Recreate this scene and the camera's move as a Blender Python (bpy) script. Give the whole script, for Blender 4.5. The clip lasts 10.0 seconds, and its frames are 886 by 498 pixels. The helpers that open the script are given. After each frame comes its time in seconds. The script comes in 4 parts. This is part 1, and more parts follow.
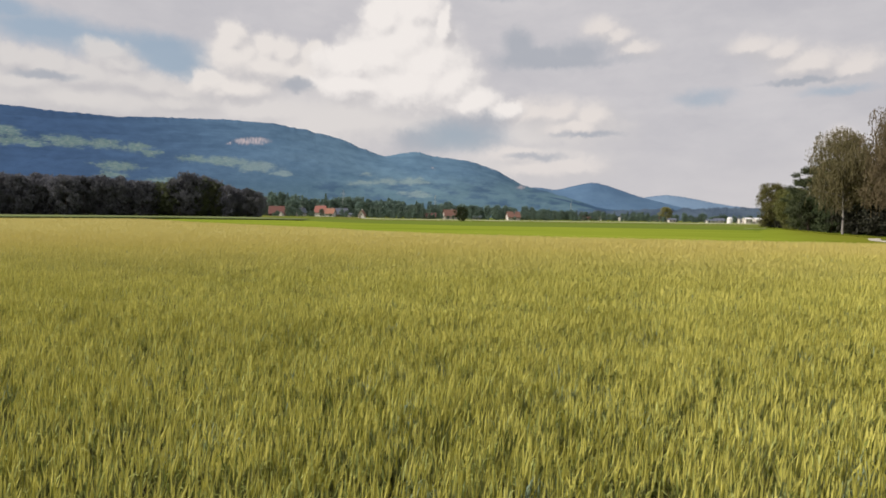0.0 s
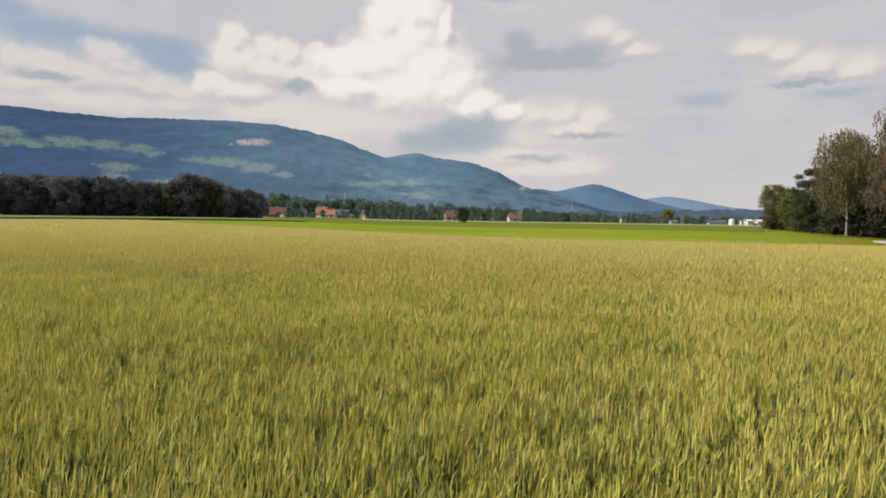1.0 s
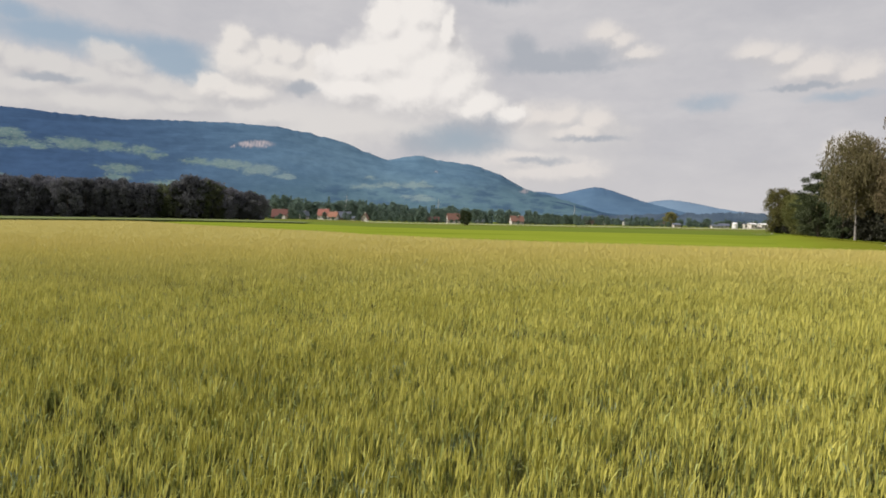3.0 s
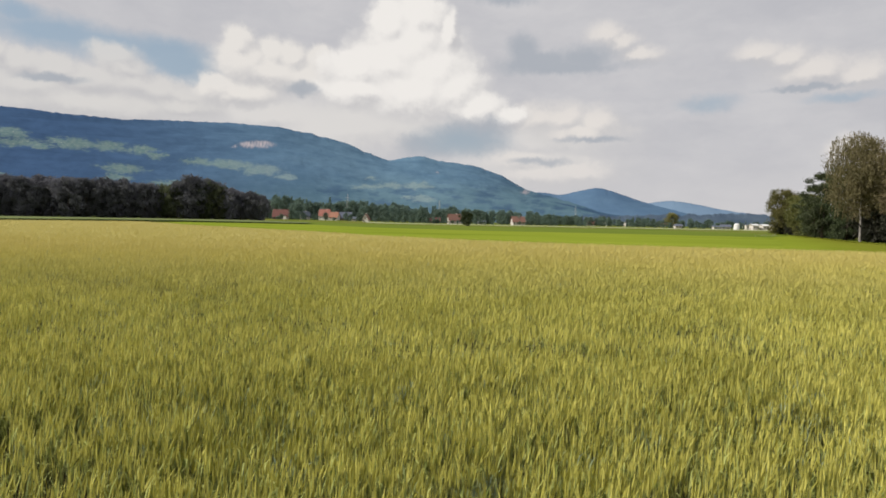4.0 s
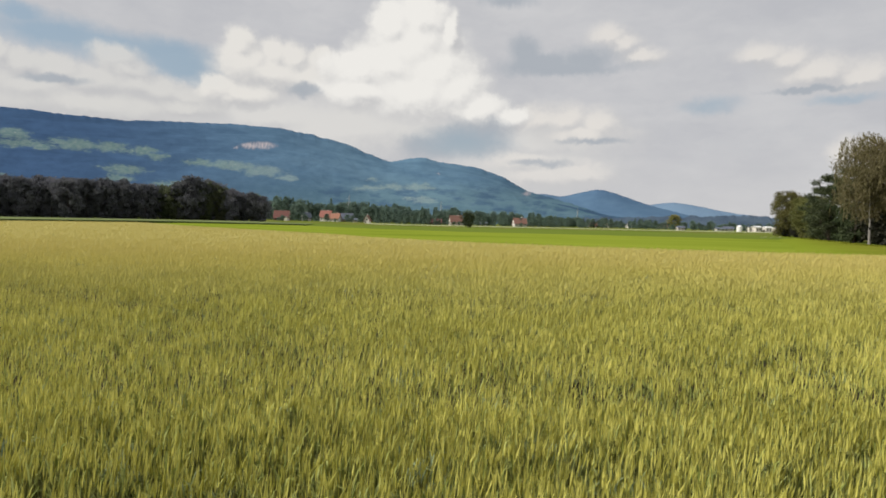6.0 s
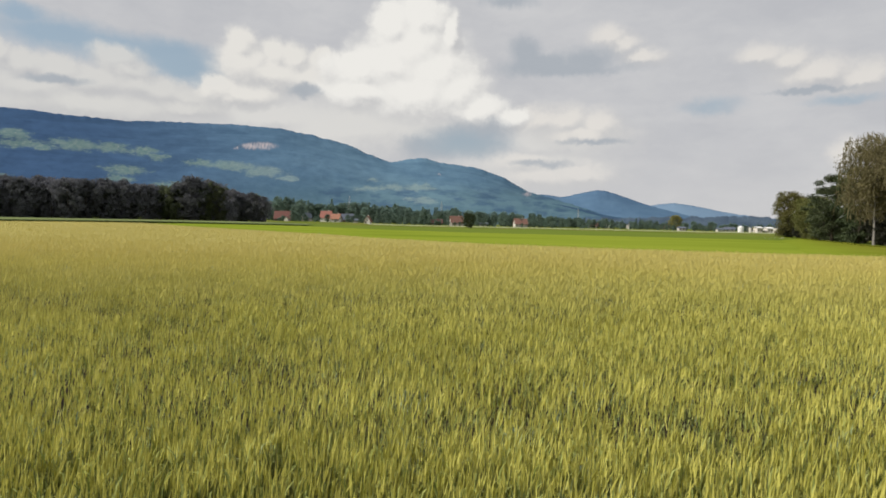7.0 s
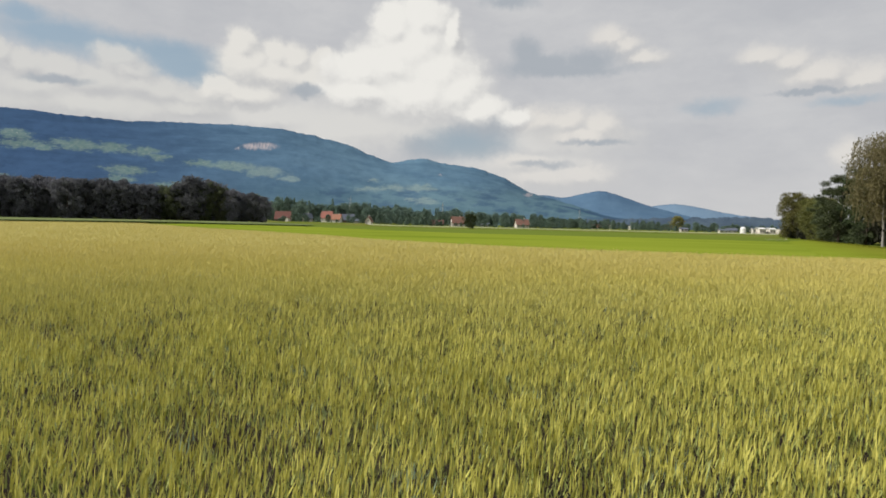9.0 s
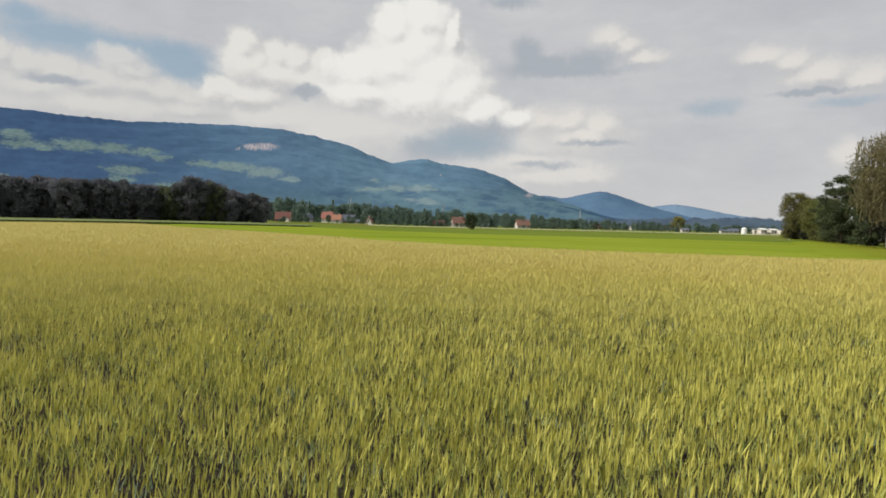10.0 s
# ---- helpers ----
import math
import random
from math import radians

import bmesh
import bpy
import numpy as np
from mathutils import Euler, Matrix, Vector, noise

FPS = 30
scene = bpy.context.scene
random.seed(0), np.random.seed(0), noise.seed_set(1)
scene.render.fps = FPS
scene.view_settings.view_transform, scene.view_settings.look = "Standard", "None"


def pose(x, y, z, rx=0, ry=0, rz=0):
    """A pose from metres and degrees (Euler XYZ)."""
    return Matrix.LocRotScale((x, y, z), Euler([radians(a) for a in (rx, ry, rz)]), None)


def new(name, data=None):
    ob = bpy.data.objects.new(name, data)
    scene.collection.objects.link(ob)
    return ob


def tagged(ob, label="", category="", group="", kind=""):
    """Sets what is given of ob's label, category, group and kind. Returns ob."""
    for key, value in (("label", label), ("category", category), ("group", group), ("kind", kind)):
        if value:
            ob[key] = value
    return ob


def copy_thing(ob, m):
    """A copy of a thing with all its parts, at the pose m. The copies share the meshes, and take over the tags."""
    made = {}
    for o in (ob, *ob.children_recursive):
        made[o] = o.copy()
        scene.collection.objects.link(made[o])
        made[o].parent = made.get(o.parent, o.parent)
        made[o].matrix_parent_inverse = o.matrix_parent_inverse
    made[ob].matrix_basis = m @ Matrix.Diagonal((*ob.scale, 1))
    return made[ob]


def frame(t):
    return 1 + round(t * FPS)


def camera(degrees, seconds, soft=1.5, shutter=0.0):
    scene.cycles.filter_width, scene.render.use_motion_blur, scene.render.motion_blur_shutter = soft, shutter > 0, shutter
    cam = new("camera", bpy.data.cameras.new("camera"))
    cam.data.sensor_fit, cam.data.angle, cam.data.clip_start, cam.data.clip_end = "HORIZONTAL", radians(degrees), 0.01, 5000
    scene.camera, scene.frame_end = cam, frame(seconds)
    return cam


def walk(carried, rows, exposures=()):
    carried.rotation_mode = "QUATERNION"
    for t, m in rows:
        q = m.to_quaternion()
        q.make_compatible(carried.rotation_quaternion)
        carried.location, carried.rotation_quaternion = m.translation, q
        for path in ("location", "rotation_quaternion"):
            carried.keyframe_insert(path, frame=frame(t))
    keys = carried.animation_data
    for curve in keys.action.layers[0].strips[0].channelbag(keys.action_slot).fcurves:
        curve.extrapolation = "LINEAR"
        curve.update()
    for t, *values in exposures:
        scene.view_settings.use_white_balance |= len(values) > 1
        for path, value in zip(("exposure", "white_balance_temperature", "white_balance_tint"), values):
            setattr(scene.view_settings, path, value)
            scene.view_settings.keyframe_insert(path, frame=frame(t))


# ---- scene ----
cam = camera(72.0, 10.0, soft=1.8)
PATH = [
    (0, pose(0.000, 0.000, 2.600, 86.836, -0.715, -0.000)),
    (0.5, pose(-0.036, 0.350, 2.600, 86.894, -0.758, 0.050)),
    (1, pose(-0.070, 0.742, 2.605, 86.959, -0.798, 0.101)),
    (1.5, pose(-0.104, 1.160, 2.608, 87.029, -0.841, 0.154)),
    (2, pose(-0.145, 1.615, 2.610, 87.101, -0.895, 0.198)),
    (2.5, pose(-0.205, 2.095, 2.610, 87.152, -0.947, 0.235)),
    (4, pose(-0.405, 3.550, 2.612, 87.243, -1.071, 0.377)),
    (4.5, pose(-0.478, 4.075, 2.620, 87.280, -1.099, 0.411)),
    (5, pose(-0.553, 4.605, 2.630, 87.317, -1.126, 0.440)),
    (5.5, pose(-0.624, 5.135, 2.640, 87.342, -1.154, 0.469)),
    (7, pose(-0.815, 6.700, 2.645, 87.415, -1.192, 0.543)),
    (7.5, pose(-0.873, 7.225, 2.648, 87.422, -1.206, 0.565)),
    (8, pose(-0.930, 7.765, 2.652, 87.437, -1.227, 0.590)),
    (8.5, pose(-0.985, 8.295, 2.656, 87.456, -1.254, 0.618)),
    (9, pose(-1.038, 8.825, 2.660, 87.467, -1.269, 0.633)),
    (9.5, pose(-1.088, 9.345, 2.663, 87.488, -1.279, 0.644)),
    (10, pose(-1.135, 9.870, 2.665, 87.509, -1.285, 0.673)),
]
walk(cam, PATH, [(0.0, -0.05, 6600, 13), (2.5, -0.05, 6600, 12), (5.0, -0.05, 6500, 9.5), (10.0, -0.07, 6500, 8)])

# ---- world, sun, exposure ----
SUN_AZ = radians(-98)     # from +y towards +x
SUN_EL = radians(38)
SUN_DIR = Vector((math.sin(SUN_AZ) * math.cos(SUN_EL), math.cos(SUN_AZ) * math.cos(SUN_EL), math.sin(SUN_EL)))
scene.view_settings.exposure = 0.0

sun_data = bpy.data.lights.new("sun", "SUN")
sun_data.energy = 4.6
sun_data.angle = radians(0.6)
sun_data.color = (1.0, 0.93, 0.82)
sun = new("sun", sun_data)
sun.matrix_world = Matrix.Translation((0, 0, 60)) @ SUN_DIR.to_track_quat("Z", "Y").to_matrix().to_4x4()


class Nodes:
    """Short hand for node trees."""

    def __init__(self, tree):
        self.tree = tree

    def add(self, kind):
        return self.tree.nodes.new(kind)

    def link(self, a, b):
        self.tree.links.new(a, b)

    def put(self, socket, value):
        if isinstance(value, bpy.types.NodeSocket):
            self.link(value, socket)
        else:
            socket.default_value = value

    def math(self, op, a, b=0.0, c=0.0, clamp=False):
        node = self.add("ShaderNodeMath")
        node.operation, node.use_clamp = op, clamp
        for socket, value in zip(node.inputs, (a, b, c)):
            self.put(socket, value)
        return node.outputs[0]

    def vec(self, op, a, b=(0, 0, 0)):
        node = self.add("ShaderNodeVectorMath")
        node.operation = op
        self.put(node.inputs[0], a)
        self.put(node.inputs[1], b)
        return node.outputs["Value"] if op in ("LENGTH", "DOT_PRODUCT") else node.outputs["Vector"]

    def noise(self, vector, scale, detail=4.0, rough=0.55, colour=False, distortion=0.0):
        node = self.add("ShaderNodeTexNoise")
        self.put(node.inputs["Vector"], vector)
        node.inputs["Scale"].default_value = scale
        node.inputs["Detail"].default_value = detail
        node.inputs["Roughness"].default_value = rough
        node.inputs["Distortion"].default_value = distortion
        return node.outputs["Color" if colour else "Fac"]

    def step(self, value, low, high, to_low=0.0, to_high=1.0):
        node = self.add("ShaderNodeMapRange")
        node.interpolation_type = "SMOOTHSTEP"
        self.put(node.inputs["Value"], value)
        for key, v in (("From Min", low), ("From Max", high), ("To Min", to_low), ("To Max", to_high)):
            node.inputs[key].default_value = v
        return node.outputs["Result"]

    def mix(self, fac, a, b, blend="MIX"):
        node = self.add("ShaderNodeMix")
        node.data_type, node.blend_type = "RGBA", blend
        self.put(node.inputs["Factor"], fac)
        for socket, value in ((node.inputs[6], a), (node.inputs[7], b)):
            if isinstance(value, tuple) and len(value) == 3:
                value = (*value, 1.0)
            self.put(socket, value)
        return node.outputs[2]

    def blobs(self, where, spots):
        """The highest of soft ellipses (x, y, half width, half height): 1 in the middle, 0 on the rim, below 0 outside."""
        best = None
        for x, y, a, b in spots:
            d = self.vec("LENGTH", self.vec("MULTIPLY", self.vec("SUBTRACT", where, (x, y, 0)), (1 / a, 1 / b, 0)))
            v = self.math("SUBTRACT", 1.0, d)
            if best is None:
                best = v
            else:
                node = self.add("ShaderNodeMath")
                node.operation = "SMOOTH_MAX"
                self.put(node.inputs[0], best)
                self.put(node.inputs[1], v)
                node.inputs[2].default_value = 0.3
                best = node.outputs[0]
        return best


# clouds and gaps as (azimuth, elevation, half width, half height), degrees
CUMULUS_TOWER = [(-2.9, 18.1, 2.61, 1.63), (-5.5, 17.3, 2.08, 1.97), (-3.6, 15.5, 4.17, 3.12), (-5.9, 13.9, 4.15, 2.43), (-1.7, 13.6, 3.93, 2.94), (-3.3, 11.8, 5.49, 2.49), (0.2, 11.9, 3.15, 2.24), (2.8, 10.4, 2.88, 1.51), (5.5, 9.6, 2.08, 0.91), (-8.5, 13.5, 3.09, 1.84), (-0.2, 17.0, 0.94, 1.65), (-8.5, 11.6, 3.61, 1.48)]
CUMULUS_ARM = [(-11.1, 13.4, 2.28, 1.45), (-11.8, 14.2, 1.21, 0.95), (-14.6, 14.0, 1.58, 1.32), (-16.0, 14.3, 1.36, 1.22), (-18.9, 14.9, 1.32, 1.37), (-18.4, 13.4, 2.38, 1.59), (-16.5, 12.8, 4.36, 1.61), (-20.6, 11.4, 1.86, 1.03), (-18.9, 10.9, 3.79, 1.19), (-13.1, 12.5, 3.5, 1.55)]
CUMULUS_BANK = [(-28.7, 12.6, 1.88, 1.05), (-28.0, 11.8, 1.86, 0.88), (-35.0, 11.4, 1.61, 0.91), (-32.6, 11.2, 2.08, 0.93), (-30.3, 10.6, 3.18, 1.14), (-27.0, 10.8, 2.32, 0.9), (-25.3, 10.5, 2.61, 1.01), (-23.3, 10.2, 2.46, 0.93), (-34.4, 9.8, 2.9, 1.26), (-36.5, 12.0, 0.83, 0.64), (-30.7, 8.8, 7.89, 1.23), (-23.5, 9.3, 3.13, 0.84)]
CUMULUS_SIDE = [(14.1, 16.4, 1.47, 0.83), (15.3, 15.7, 1.55, 0.83), (17.1, 14.6, 1.62, 0.74), (8.1, 9.4, 2.31, 1.21), (10.4, 9.3, 2.54, 1.2), (13.4, 8.9, 1.78, 1.29), (11.9, 8.1, 3.76, 0.8), (26.4, 14.0, 1.66, 0.78), (28.3, 13.3, 1.81, 0.86), (30.5, 12.2, 3.07, 1.11), (33.5, 11.7, 1.98, 1.08), (32.8, 5.9, 1.1, 1.13), (8.5, 4.3, 4.12, 1.14), (12.0, 4.6, 2.76, 1.02), (6.4, 5.6, 2.34, 0.72)]
SOFT_UNDER = [(-9.4, 8.5, 9.19, 2.52), (-2.1, 8.3, 5.77, 1.28), (-16.5, 9.1, 7.76, 1.57), (9.4, 7.9, 6.62, 2.02), (7.9, 5.1, 7.2, 2.06), (-29.1, 8.5, 9.76, 1.17), (-21.2, 9.5, 5.52, 1.33), (-12.5, 7.1, 6.04, 1.77)]
GREY_BASES = [(6.8, 15.3, 1.65, 1.53), (7.9, 14.2, 3.59, 0.96), (12.4, 14.4, 2.98, 1.23), (10.7, 13.7, 6.03, 0.58), (-13.5, 11.4, 1.5, 0.63), (1.3, 7.6, 4.21, 1.65), (-1.6, 6.8, 3.42, 1.24), (3.1, 8.4, 2.62, 1.12), (12.9, 7.4, 2.99, 0.3), (8.4, 5.5, 3.09, 0.36), (4.9, 19.6, 2.58, 0.64), (-33.0, 10.4, 2.25, 0.38), (30.2, 11.0, 3.1, 0.22)]
BLUE_GAPS = [(-32.9, 13.8, 4.49, 1.24), (-29.1, 13.4, 4.46, 1.21), (-23.5, 12.8, 3.56, 1.36), (-21.7, 11.8, 1.6, 0.93), (-35.1, 14.8, 2.13, 0.79), (-24.8, 13.5, 3.49, 1.12)]
THIN_VEIL = [(22.7, 10.2, 2.57, 0.65), (32.5, 10.1, 2.58, 0.42), (1.3, 7.2, 4.21, 1.24)]

world = bpy.data.worlds.new("sky")
scene.world = world
world.use_nodes = True
w = Nodes(world.node_tree)
world.node_tree.nodes.clear()
sky = w.add("ShaderNodeTexSky")
sky.sky_type = "NISHITA"
sky.sun_disc = False
sky.sun_elevation = SUN_EL
sky.sun_rotation = SUN_AZ
sky.air_density = 1.0
sky.dust_density = 2.0
direction = w.add("ShaderNodeTexCoord").outputs["Generated"]
sep = w.add("ShaderNodeSeparateXYZ")
w.link(direction, sep.inputs[0])
azimuth = w.math("MULTIPLY", w.math("ARCTAN2", sep.outputs[0], sep.outputs[1]), 57.29578)
elevation = w.math("MULTIPLY", w.math("ARCSINE", sep.outputs[2]), 57.29578)
comb = w.add("ShaderNodeCombineXYZ")
w.link(azimuth, comb.inputs[0])
w.link(elevation, comb.inputs[1])
angles = comb.outputs[0]
# billows: rounded lumps at several sizes, over slightly warped angles
def billowed(where):
    warp = w.vec("SUBTRACT", w.noise(where, 0.45, 4.0, 0.6, True), (0.5, 0.5, 0.5))
    fray = w.vec("SUBTRACT", w.noise(where, 1.6, 3.0, 0.6, True), (0.5, 0.5, 0.5))
    moved = w.vec("ADD", where, w.vec("ADD", w.vec("MULTIPLY", warp, (1.7, 1.3, 0)), w.vec("MULTIPLY", fray, (0.5, 0.45, 0))))
    lumps = w.add("ShaderNodeTexVoronoi")
    lumps.feature = "SMOOTH_F1"
    lumps.normalize = True
    w.link(w.vec("MULTIPLY", moved, (1.0, 1.25, 0.0)), lumps.inputs["Vector"])
    lumps.inputs["Scale"].default_value = 0.36
    lumps.inputs["Detail"].default_value = 2.2
    lumps.inputs["Roughness"].default_value = 0.55
    lumps.inputs["Smoothness"].default_value = 0.45
    return moved, w.math("SUBTRACT", 0.42, lumps.outputs["Distance"])


bent, lump = billowed(angles)
lit_bent, lit_lump = billowed(w.vec("ADD", angles, (-0.55, 0.75, 0.0)))
soft = w.noise(w.vec("MULTIPLY", angles, (0.6, 1.0, 1.0)), 0.07, 5.0, 0.55)
streak = w.noise(w.vec("MULTIPLY", bent, (0.35, 1.0, 1.0)), 0.3, 5.0, 0.6)
fine = w.noise(bent, 0.33, 5.0, 0.6)
K = 10.0  # the background's strength is 1 / K
# high veil over blue sky
gap = w.step(w.math("ADD", w.blobs(bent, BLUE_GAPS), w.math("MULTIPLY", w.math("SUBTRACT", soft, 0.5), 1.2)), -0.55, 0.75)
veil_tone = w.mix(w.step(w.math("ADD", w.math("MULTIPLY", soft, 0.6), w.math("MULTIPLY", streak, 0.4)), 0.34, 0.66), tuple(K * v for v in (0.51, 0.515, 0.55)), tuple(K * v for v in (0.635, 0.63, 0.645)))
blue_sky = w.mix(0.55, sky.outputs[0], tuple(K * v for v in (0.32, 0.46, 0.57)))
base = w.mix(w.math("MULTIPLY", gap, 0.8), veil_tone, blue_sky)
shade = tuple(K * v for v in (0.56, 0.555, 0.565))
dark = tuple(K * v for v in (0.40, 0.435, 0.485))


def cloud(under, spots, low, high, bias, amount, lit, rugged=0.9):
    """A layer of cumulus over another sky: lit where its swelling faces the sun, grey where it faces away."""
    here = w.math("ADD", w.blobs(bent, spots), w.math("MULTIPLY", lump, rugged))
    there = w.math("ADD", w.blobs(lit_bent, spots), w.math("MULTIPLY", lit_lump, rugged))
    mask = w.step(here, low, high)
    tone = w.math("ADD", w.math("MULTIPLY", w.math("SUBTRACT", here, there), 1.1), w.math("ADD", w.math("MULTIPLY", here, 0.75), bias))
    colour = w.mix(w.step(tone, -0.5, 1.05), shade, tuple(K * v for v in lit))
    return w.mix(w.math("MULTIPLY", mask, amount), under, colour)


base = cloud(base, SOFT_UNDER, -0.6, 0.8, 0.45, 0.85, (0.745, 0.725, 0.70), 0.6)
base = cloud(base, CUMULUS_SIDE, -0.7, 0.8, 0.05, 0.85, (0.80, 0.76, 0.72), 0.75)
base = cloud(base, CUMULUS_BANK, -0.4, 0.45, 0.0, 0.9, (0.70, 0.685, 0.665), 0.9)
base = cloud(base, CUMULUS_ARM, -0.35, 0.4, 0.12, 0.95, (0.82, 0.79, 0.75), 1.0)
base = cloud(base, CUMULUS_TOWER, -0.28, 0.3, 0.3, 1.0, (0.885, 0.86, 0.825), 0.85)
grey_mask = w.math("MULTIPLY", w.step(w.math("ADD", w.blobs(bent, GREY_BASES), w.math("MULTIPLY", w.math("SUBTRACT", fine, 0.5), 1.3)), -0.4, 0.7), 0.85)
base = w.mix(grey_mask, base, dark)
base = w.mix(w.step(w.blobs(bent, THIN_VEIL), -0.5, 0.9, 0.0, 0.5), base, blue_sky)
# pale haze low over the plain
haze = w.step(elevation, 0.0, 9.0, 0.55, 0.0)
base = w.mix(haze, base, tuple(K * v for v in (0.67, 0.655, 0.655)))
back = w.add("ShaderNodeBackground")
w.link(base, back.inputs[0])
back.inputs[1].default_value = 1 / K
w.link(back.outputs[0], w.add("ShaderNodeOutputWorld").inputs[0])


# ---- materials ----
def material(name, low, high, scale=1.0, rough=0.8, detail=5.0, fine_scale=None, bump=0.0, bump_scale=None,
             island=0.0, through_light=0.0, third=None, third_scale=0.1, third_range=(0.45, 0.65), stretch=(1, 1, 1), per_object=0.0, gloss=0.3, far_tone=None, across=None):
    """Two tones mixed by noise in object space, a third in large patches, fine relief; leaves let light through."""
    m = bpy.data.materials.new(name)
    m.use_nodes = True
    n = Nodes(m.node_tree)
    bsdf = m.node_tree.nodes["Principled BSDF"]
    out = m.node_tree.nodes["Material Output"]
    place = n.vec("MULTIPLY", n.add("ShaderNodeTexCoord").outputs["Object"], stretch)
    fac = n.step(n.noise(place, scale, detail), 0.3, 0.7)
    if fine_scale:
        fac = n.math("ADD", n.math("MULTIPLY", fac, 0.55), n.math("MULTIPLY", n.noise(place, fine_scale, 3.0), 0.45))
    if island:
        rnd = n.add("ShaderNodeNewGeometry").outputs["Random Per Island"]
        fac = n.math("ADD", n.math("MULTIPLY", fac, 1 - island), n.math("MULTIPLY", rnd, island))
    colour = n.mix(fac, low, high)
    if far_tone:
        # paler far off, put into the colour to stand for the grazing view
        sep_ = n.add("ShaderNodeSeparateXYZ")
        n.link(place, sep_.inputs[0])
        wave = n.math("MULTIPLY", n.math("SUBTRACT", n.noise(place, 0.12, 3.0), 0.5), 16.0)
        colour = n.mix(n.step(n.math("ADD", sep_.outputs[1], wave), far_tone[0], far_tone[1]), colour, n.mix(fac, far_tone[2], far_tone[3]))
    if across:
        # one growth gives way to the other over some metres along the line x = slope * y + start
        sep_ = n.add("ShaderNodeSeparateXYZ")
        n.link(place, sep_.inputs[0])
        off = n.math("SUBTRACT", sep_.outputs[0], n.math("ADD", n.math("MULTIPLY", sep_.outputs[1], across[0]), across[1]))
        wave = n.math("MULTIPLY", n.math("SUBTRACT", n.noise(place, 0.2, 4.0), 0.5), 9.0)
        colour = n.mix(n.step(n.math("ADD", off, wave), 0.0, across[2]), n.mix(fac, across[3], across[4]), colour)
    if third:
        patch = n.step(n.noise(n.vec("ADD", place, (17.3, 5.1, 2.2)), third_scale, 4.0), *third_range)
        colour = n.mix(patch, colour, third)
    if per_object:
        rnd = n.add("ShaderNodeObjectInfo").outputs["Random"]
        hsv = n.add("ShaderNodeHueSaturation")
        n.link(n.math("ADD", n.math("MULTIPLY", rnd, 0.04), 0.48), hsv.inputs["Hue"])
        n.link(n.math("ADD", n.math("MULTIPLY", rnd, per_object), 1 - per_object / 2), hsv.inputs["Value"])
        n.link(colour, hsv.inputs["Color"])
        colour = hsv.outputs[0]
    n.link(colour, bsdf.inputs["Base Color"])
    bsdf.inputs["Roughness"].default_value = rough
    bsdf.inputs["Specular IOR Level"].default_value = gloss
    if bump:
        node = n.add("ShaderNodeBump")
        node.inputs["Strength"].default_value = bump
        node.inputs["Distance"].default_value = 0.1
        n.link(n.noise(place, bump_scale or scale * 4, 4.0), node.inputs["Height"])
        n.link(node.outputs[0], bsdf.inputs["Normal"])
    if through_light:
        leaf = n.add("ShaderNodeBsdfTranslucent")
        n.link(colour, leaf.inputs[0])
        both = n.add("ShaderNodeMixShader")
        both.inputs[0].default_value = through_light
        n.link(bsdf.outputs[0], both.inputs[1])
        n.link(leaf.outputs[0], both.inputs[2])
        n.link(both.outputs[0], out.inputs[0])
    return m


M_soil = material("soil", (0.03, 0.026, 0.022), (0.055, 0.046, 0.038), 3.0, 1.0, gloss=0.0, fine_scale=30, bump=0.6)
M_meadow = material("meadow", (0.085, 0.12, 0.02), (0.13, 0.165, 0.03), 0.05, 1.0, gloss=0.0, fine_scale=1.2, bump=0.4, bump_scale=3,
                    third=(0.17, 0.17, 0.05), third_scale=0.02)
M_green_crop = material("green_crop", (0.172, 0.222, 0.024), (0.235, 0.282, 0.036), 0.06, 1.0, gloss=0.0, fine_scale=1.5, bump=0.5, bump_scale=4,
                        third=(0.145, 0.2, 0.02), third_scale=0.02, stretch=(0.5, 1, 1))
M_dark_crop = material("dark_crop", (0.11, 0.155, 0.026), (0.145, 0.19, 0.034), 0.03, 1.0, gloss=0.0, fine_scale=1.0, bump=0.4, bump_scale=3, stretch=(0.4, 1, 1))
M_verge = material("rough_grass", (0.13, 0.148, 0.016), (0.185, 0.195, 0.028), 0.08, 1.0, gloss=0.0, fine_scale=1.0, bump=0.5, bump_scale=3,
                   across=(0.535, -1.2, 17.0, (0.155, 0.204, 0.02), (0.215, 0.262, 0.03)))
M_tall_crop = material("young_crop", (0.12, 0.155, 0.065), (0.18, 0.21, 0.095), 0.06, 0.95, fine_scale=1.2, bump=0.5, bump_scale=3, gloss=0.0, stretch=(0.5, 1, 1))
# leaf green darkened to stand for the shaded near side of the crop
M_edge_crop = material("leafy_crop", (0.045, 0.07, 0.02), (0.1, 0.13, 0.035), 0.4, 0.85, fine_scale=4, island=0.4, gloss=0.1)
M_mown = material("mown_grass", (0.3, 0.33, 0.19), (0.42, 0.43, 0.28), 0.03, 1.0, fine_scale=0.8, gloss=0.0, stretch=(0.3, 1, 1))
M_gravel = material("gravel", (0.36, 0.33, 0.28), (0.5, 0.47, 0.4), 0.6, 0.95, fine_scale=12, bump=0.4)
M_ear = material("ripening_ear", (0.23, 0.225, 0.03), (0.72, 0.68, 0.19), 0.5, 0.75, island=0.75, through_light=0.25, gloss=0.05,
                 far_tone=(13.0, 44.0, (0.445, 0.39, 0.125), (0.57, 0.505, 0.182)))
